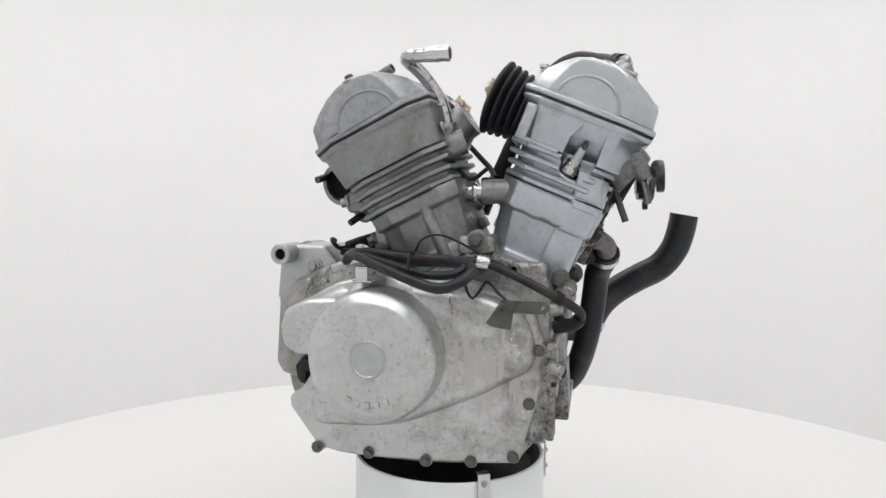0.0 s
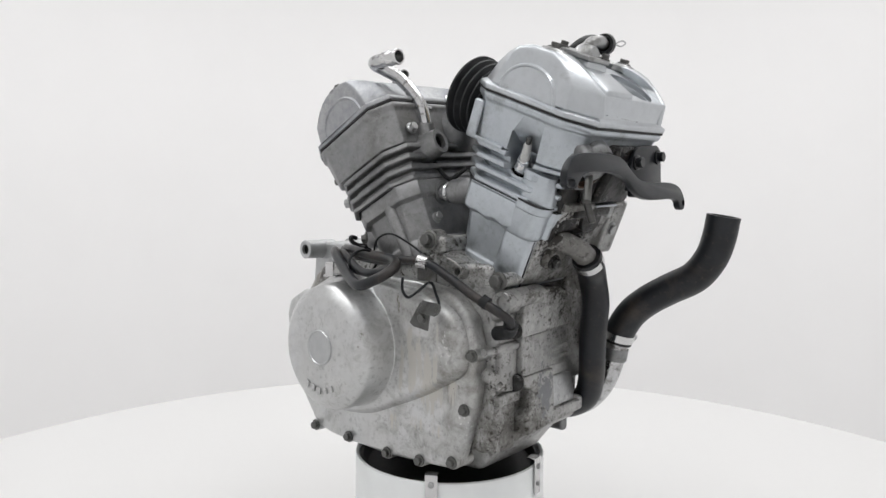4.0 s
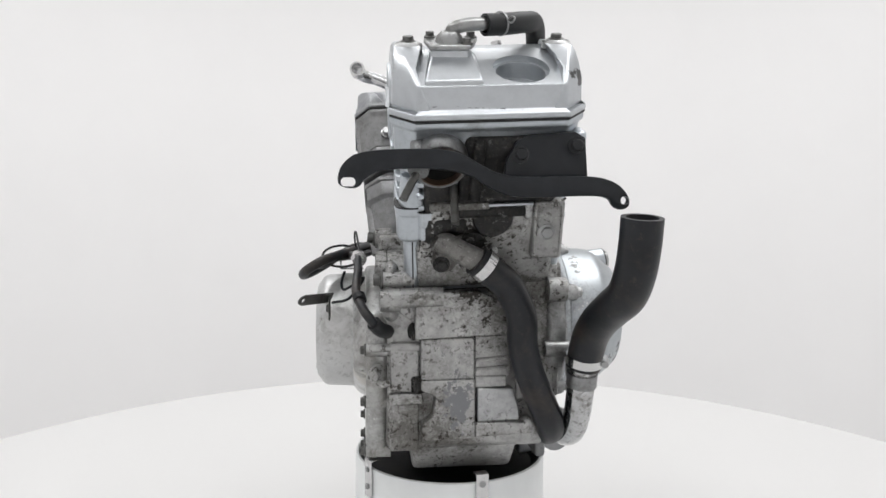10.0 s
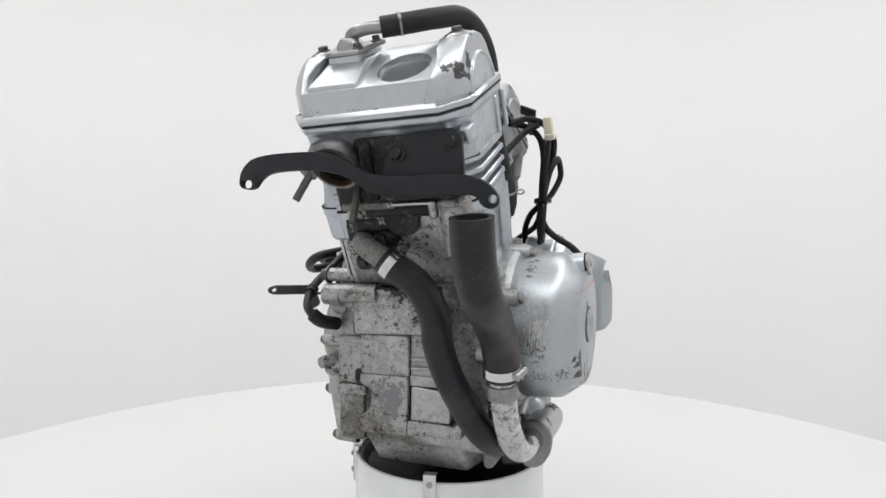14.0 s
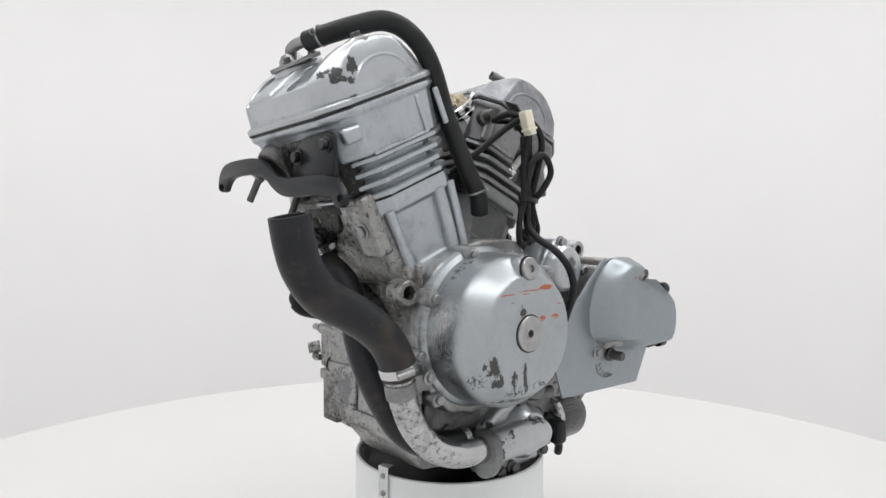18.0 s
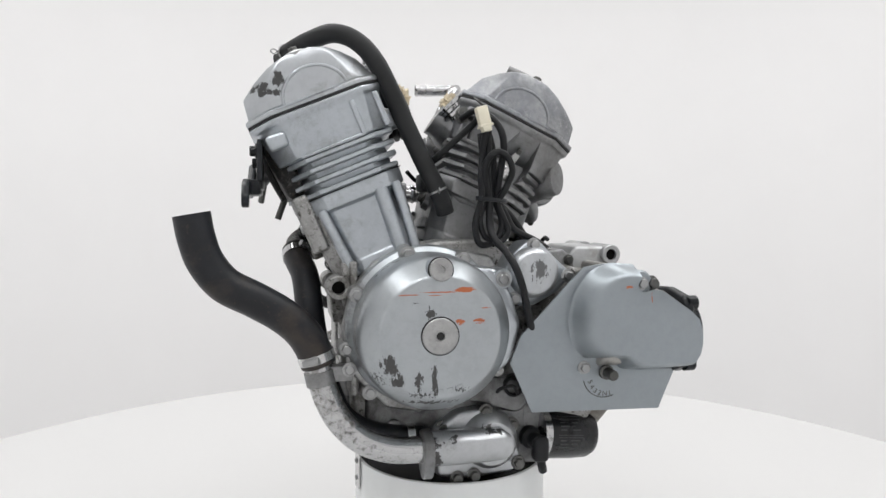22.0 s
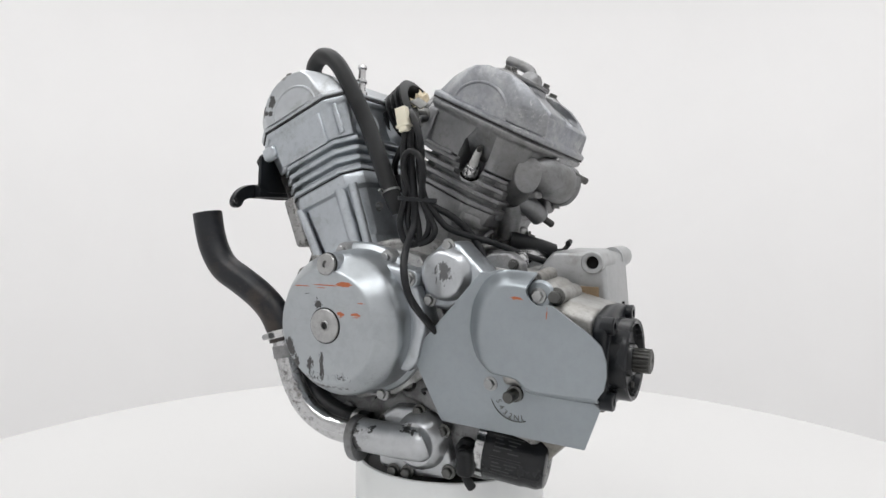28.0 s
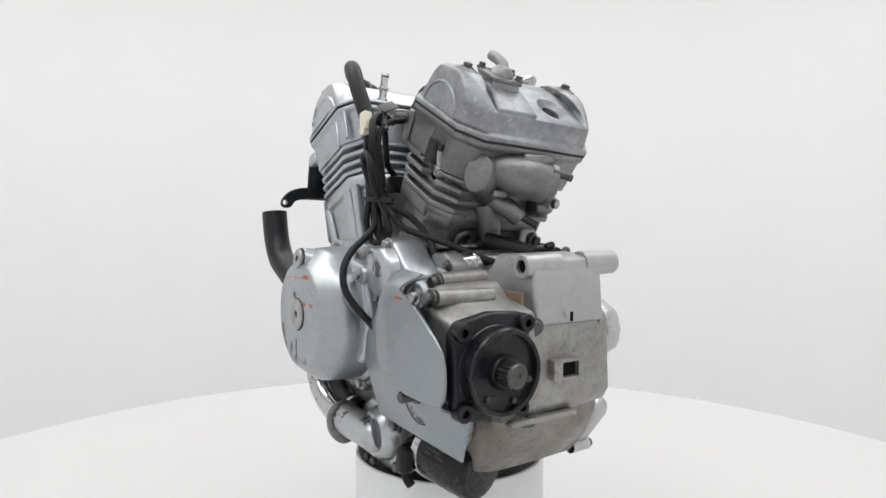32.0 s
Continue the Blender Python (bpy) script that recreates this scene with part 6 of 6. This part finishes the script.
part("connector_block", box(0.03, 0.07, -0.055, -0.035, 0.545, 0.568, 0.004), RUBBER, engine, "black connector block")
part("sensor", join(lathe([(0.010, 0), (0.010, 0.01), (0.007, 0.012), (0.006, 0.026), (0.0, 0.027)], (0.06, 0.000, 0.640), unit((1, -0.2, 0.1)), 20, cap=False)), BOLT, engine, "temperature sender")

part("wire_bracket", join(moved(box(-0.011, 0.011, -0.008, 0.008, -0.001, 0.001, 0.0006), Matrix.Translation((0.103, 0.011, 0.651)) @ pose(0, 0, 0, -38, 20, 0)), tube([(0.106, 0.006, 0.644), (0.108, 0.010, 0.632), (0.108, 0.014, 0.622)], 0.0042, 10)), BOLT, engine, "bent steel wire bracket")

# wiring loom down the alternator side


def cable(pts, r):
    part("cable", tube(pts, r, 12, 8), RUBBER, engine, "black sheathed cable")


cable([(0.131, 0.010, 0.622), (0.130, 0.006, 0.592), (0.128, 0.005, 0.562), (0.127, 0.006, 0.537), (0.127, -0.001, 0.508), (0.124, 0.002, 0.488), (0.121, 0.010, 0.481), (0.120, 0.021, 0.486), (0.120, 0.019, 0.510), (0.124, 0.014, 0.537), (0.133, 0.008, 0.571), (0.139, 0.014, 0.586), (0.140, 0.024, 0.590), (0.141, 0.034, 0.583), (0.141, 0.039, 0.567), (0.133, 0.033, 0.547), (0.122, 0.028, 0.531), (0.119, 0.036, 0.513), (0.118, 0.042, 0.498), (0.119, 0.035, 0.487), (0.121, 0.022, 0.482)], 0.0040)
cable([(0.128, 0.013, 0.616), (0.126, 0.015, 0.570), (0.124, 0.017, 0.537), (0.124, 0.017, 0.506), (0.138, 0.019, 0.489), (0.160, 0.027, 0.474), (0.174, 0.034, 0.456), (0.178, 0.040, 0.436), (0.173, 0.046, 0.418), (0.158, 0.056, 0.396), (0.140, 0.068, 0.372), (0.122, 0.076, 0.345)], 0.0044)
cable([(0.085, -0.008, 0.634), (0.105, 0.002, 0.641), (0.124, 0.014, 0.634), (0.133, 0.026, 0.618), (0.133, 0.031, 0.598), (0.127, 0.029, 0.568), (0.119, 0.027, 0.535), (0.112, 0.036, 0.527), (0.097, 0.053, 0.515), (0.086, 0.071, 0.496), (0.083, 0.086, 0.475), (0.085, 0.095, 0.452)], 0.0042)
cable([(0.078, 0.006, 0.636), (0.100, 0.010, 0.632), (0.117, 0.015, 0.618), (0.122, 0.021, 0.592), (0.120, 0.023, 0.560), (0.118, 0.029, 0.535), (0.114, 0.040, 0.518), (0.105, 0.053, 0.501), (0.088, 0.075, 0.491), (0.071, 0.097, 0.483), (0.046, 0.128, 0.468), (0.024, 0.155, 0.4585), (0.000, 0.168, 0.460)], 0.0040)
cable([(0.126, 0.004, 0.612), (0.125, 0.008, 0.575), (0.123, 0.011, 0.537), (0.121, 0.006, 0.510), (0.120, 0.014, 0.490), (0.119, 0.028, 0.489), (0.118, 0.034, 0.508), (0.119, 0.024, 0.535)], 0.0036)
tie_o = [(0.011 * math.cos(t), 0.0205 * math.sin(t)) for t in [2 * math.pi * i / 28 for i in range(28)]]
part("cable_tie", bevel(rings([[(0.122 + x * k - 0.35 * y * k, 0.020 + y * k, 0.535 + z - 0.08 * y) for x, y in tie_o] for z, k in ((-0.0025, 1.0), (-0.0025, 1.06), (0.0025, 1.06), (0.0025, 1.0))]), 0, 1), BLACK_STEEL, engine, "black cable tie")
part("plug_connector", join(box(-0.0055, 0.0055, -0.007, 0.007, -0.010, 0.013, 0.0015), box(-0.006, 0.006, -0.0055, 0.0055, -0.017, -0.009, 0.001), box(-0.0065, 0.0065, -0.0085, 0.0085, -0.0115, -0.0085, 0.0008)), CREAM, engine, "cream plastic plug connector", m=Matrix.Translation((0.1315, 0.006, 0.630)) @ pose(0, 0, 0, 14, -6, 0))

# cables and bracket over the clutch side
part("cable", tube([(-0.100, 0.112, 0.458), (-0.124, 0.094, 0.468), (-0.150, 0.055, 0.458), (-0.177, 0.005, 0.444), (-0.194, -0.030, 0.438), (-0.189, -0.054, 0.446), (-0.170, -0.062, 0.458), (-0.150, -0.040, 0.464), (-0.136, 0.0, 0.466), (-0.126, 0.032, 0.467), (-0.112, 0.074, 0.470), (-0.098, 0.105, 0.468)], 0.0062, 12, 8), HOSE, engine, "thick black cable")
part("cable", tube([(-0.098, 0.112, 0.463), (-0.122, 0.080, 0.466), (-0.148, 0.035, 0.458), (-0.170, -0.010, 0.450), (-0.176, -0.042, 0.452), (-0.160, -0.052, 0.460), (-0.144, -0.030, 0.461), (-0.120, 0.030, 0.460), (-0.10, 0.09, 0.462)], 0.0050, 12, 8), HOSE, engine, "thick black cable")
part("cable", tube([(-0.134, -0.02, 0.463), (-0.126, -0.067, 0.462), (-0.125, -0.100, 0.449), (-0.127, -0.142, 0.429), (-0.119, -0.170, 0.413), (-0.111, -0.179, 0.403), (-0.102, -0.172, 0.391), (-0.092, -0.152, 0.384)], 0.0052, 12, 8), HOSE, engine, "thick black cable")
part("cable_end", join(tube([(-0.108, -0.178, 0.399), (-0.100, -0.170, 0.390), (-0.092, -0.148, 0.384)], 0.0082, 16), tube([(-0.124, -0.150, 0.426), (-0.123, -0.154, 0.423), (-0.122, -0.158, 0.421)], 0.0072, 14)), RUBBER, engine, "black rubber cable cap")
part("wire_loop", tube([(-0.12, 0.022, 0.460), (-0.128, 0.015, 0.472), (-0.13, 0.005, 0.488), (-0.128, -0.017, 0.493), (-0.125, -0.048, 0.480), (-0.123, -0.064, 0.470)], 0.0013, 8), RUBBER, engine, "thin black wire")
part("cable_clamp", join(lathe([(0.0075, -0.007), (0.0088, -0.007), (0.0088, 0.007), (0.0075, 0.007)], (-0.124, -0.066, 0.462), unit((0.1, -1, -0.2)), 24), lathe([(0.0030, -0.006), (0.0030, 0.006)], (-0.131, -0.070, 0.463), (0, 1, 0), 12)), STEEL, engine, "bright cable clamp")
part("clamp_plate", box(-0.126, -0.1235, -0.086, -0.056, 0.440, 0.461, 0.001), BOLT, engine, "dull steel clamp plate")
TAB = Matrix(((-0.50, 0.40, 0.77, -0.159), (-0.86, -0.23, -0.45, -0.094), (0.06, 0.89, -0.46, 0.4165), (0, 0, 0, 1)))
tab = prism([(-0.004, -0.007), (0.055, -0.007), (0.062, -0.004), (0.064, 0.0), (0.062, 0.004), (0.055, 0.007), (-0.004, 0.007)], "z", -0.0009, 0.0009, 0.0004, 1)
holder = part("wire_holder", join(prism([(-0.092, 0.421), (-0.076, 0.397), (-0.082, 0.393), (-0.104, 0.390), (-0.108, 0.416)], "x", -0.160, -0.158, 0.0008, 1), moved(tab, TAB)), BOLT, engine, "dull grimy steel wire holder")
cut(holder, lathe([(0.0030, -0.004), (0.0030, 0.004)], TAB @ Vector((0.055, 0, 0)), TAB.to_3x3() @ Vector((0, 0, 1)), 16))
bolt(holder, (-0.160, -0.096, 0.404), (-1, 0, 0), 0.005, 0.003, BOLT)
part("holder_wire", tube([(-0.142, -0.048, 0.444), (-0.146, -0.052, 0.430), (-0.143, -0.058, 0.422), (-0.132, -0.063, 0.428), (-0.118, -0.070, 0.438), (-0.126, -0.086, 0.426), (-0.138, -0.101, 0.415), (-0.156, -0.104, 0.412)], 0.0017, 8), BLACK_STEEL, holder)

# cable and cap behind the rear barrel
part("sensor_cap", join(tube([(0.006, 0.090, 0.484), (-0.002, 0.106, 0.480), (-0.016, 0.124, 0.475), (-0.028, 0.138, 0.470)], lambda k: 0.0125 - 0.0035 * k, 20), tube([(-0.026, 0.136, 0.471), (-0.036, 0.146, 0.470), (-0.046, 0.150, 0.476), (-0.044, 0.154, 0.482), (-0.034, 0.154, 0.480)], 0.0032, 10), box(-0.038, -0.026, 0.132, 0.146, 0.460, 0.470, 0.003)), RUBBER, engine, "black rubber sensor cap")
# ---- motion ----
def motions():
    rows = [2.0 * k for k in range(17)]
    for ob in (engine, stand, turntable):
        z = ob.location.z
        walk(ob, [(t, pose(0, 0, z, 0, 0, START + SPIN * t)) for t in rows])


motions()
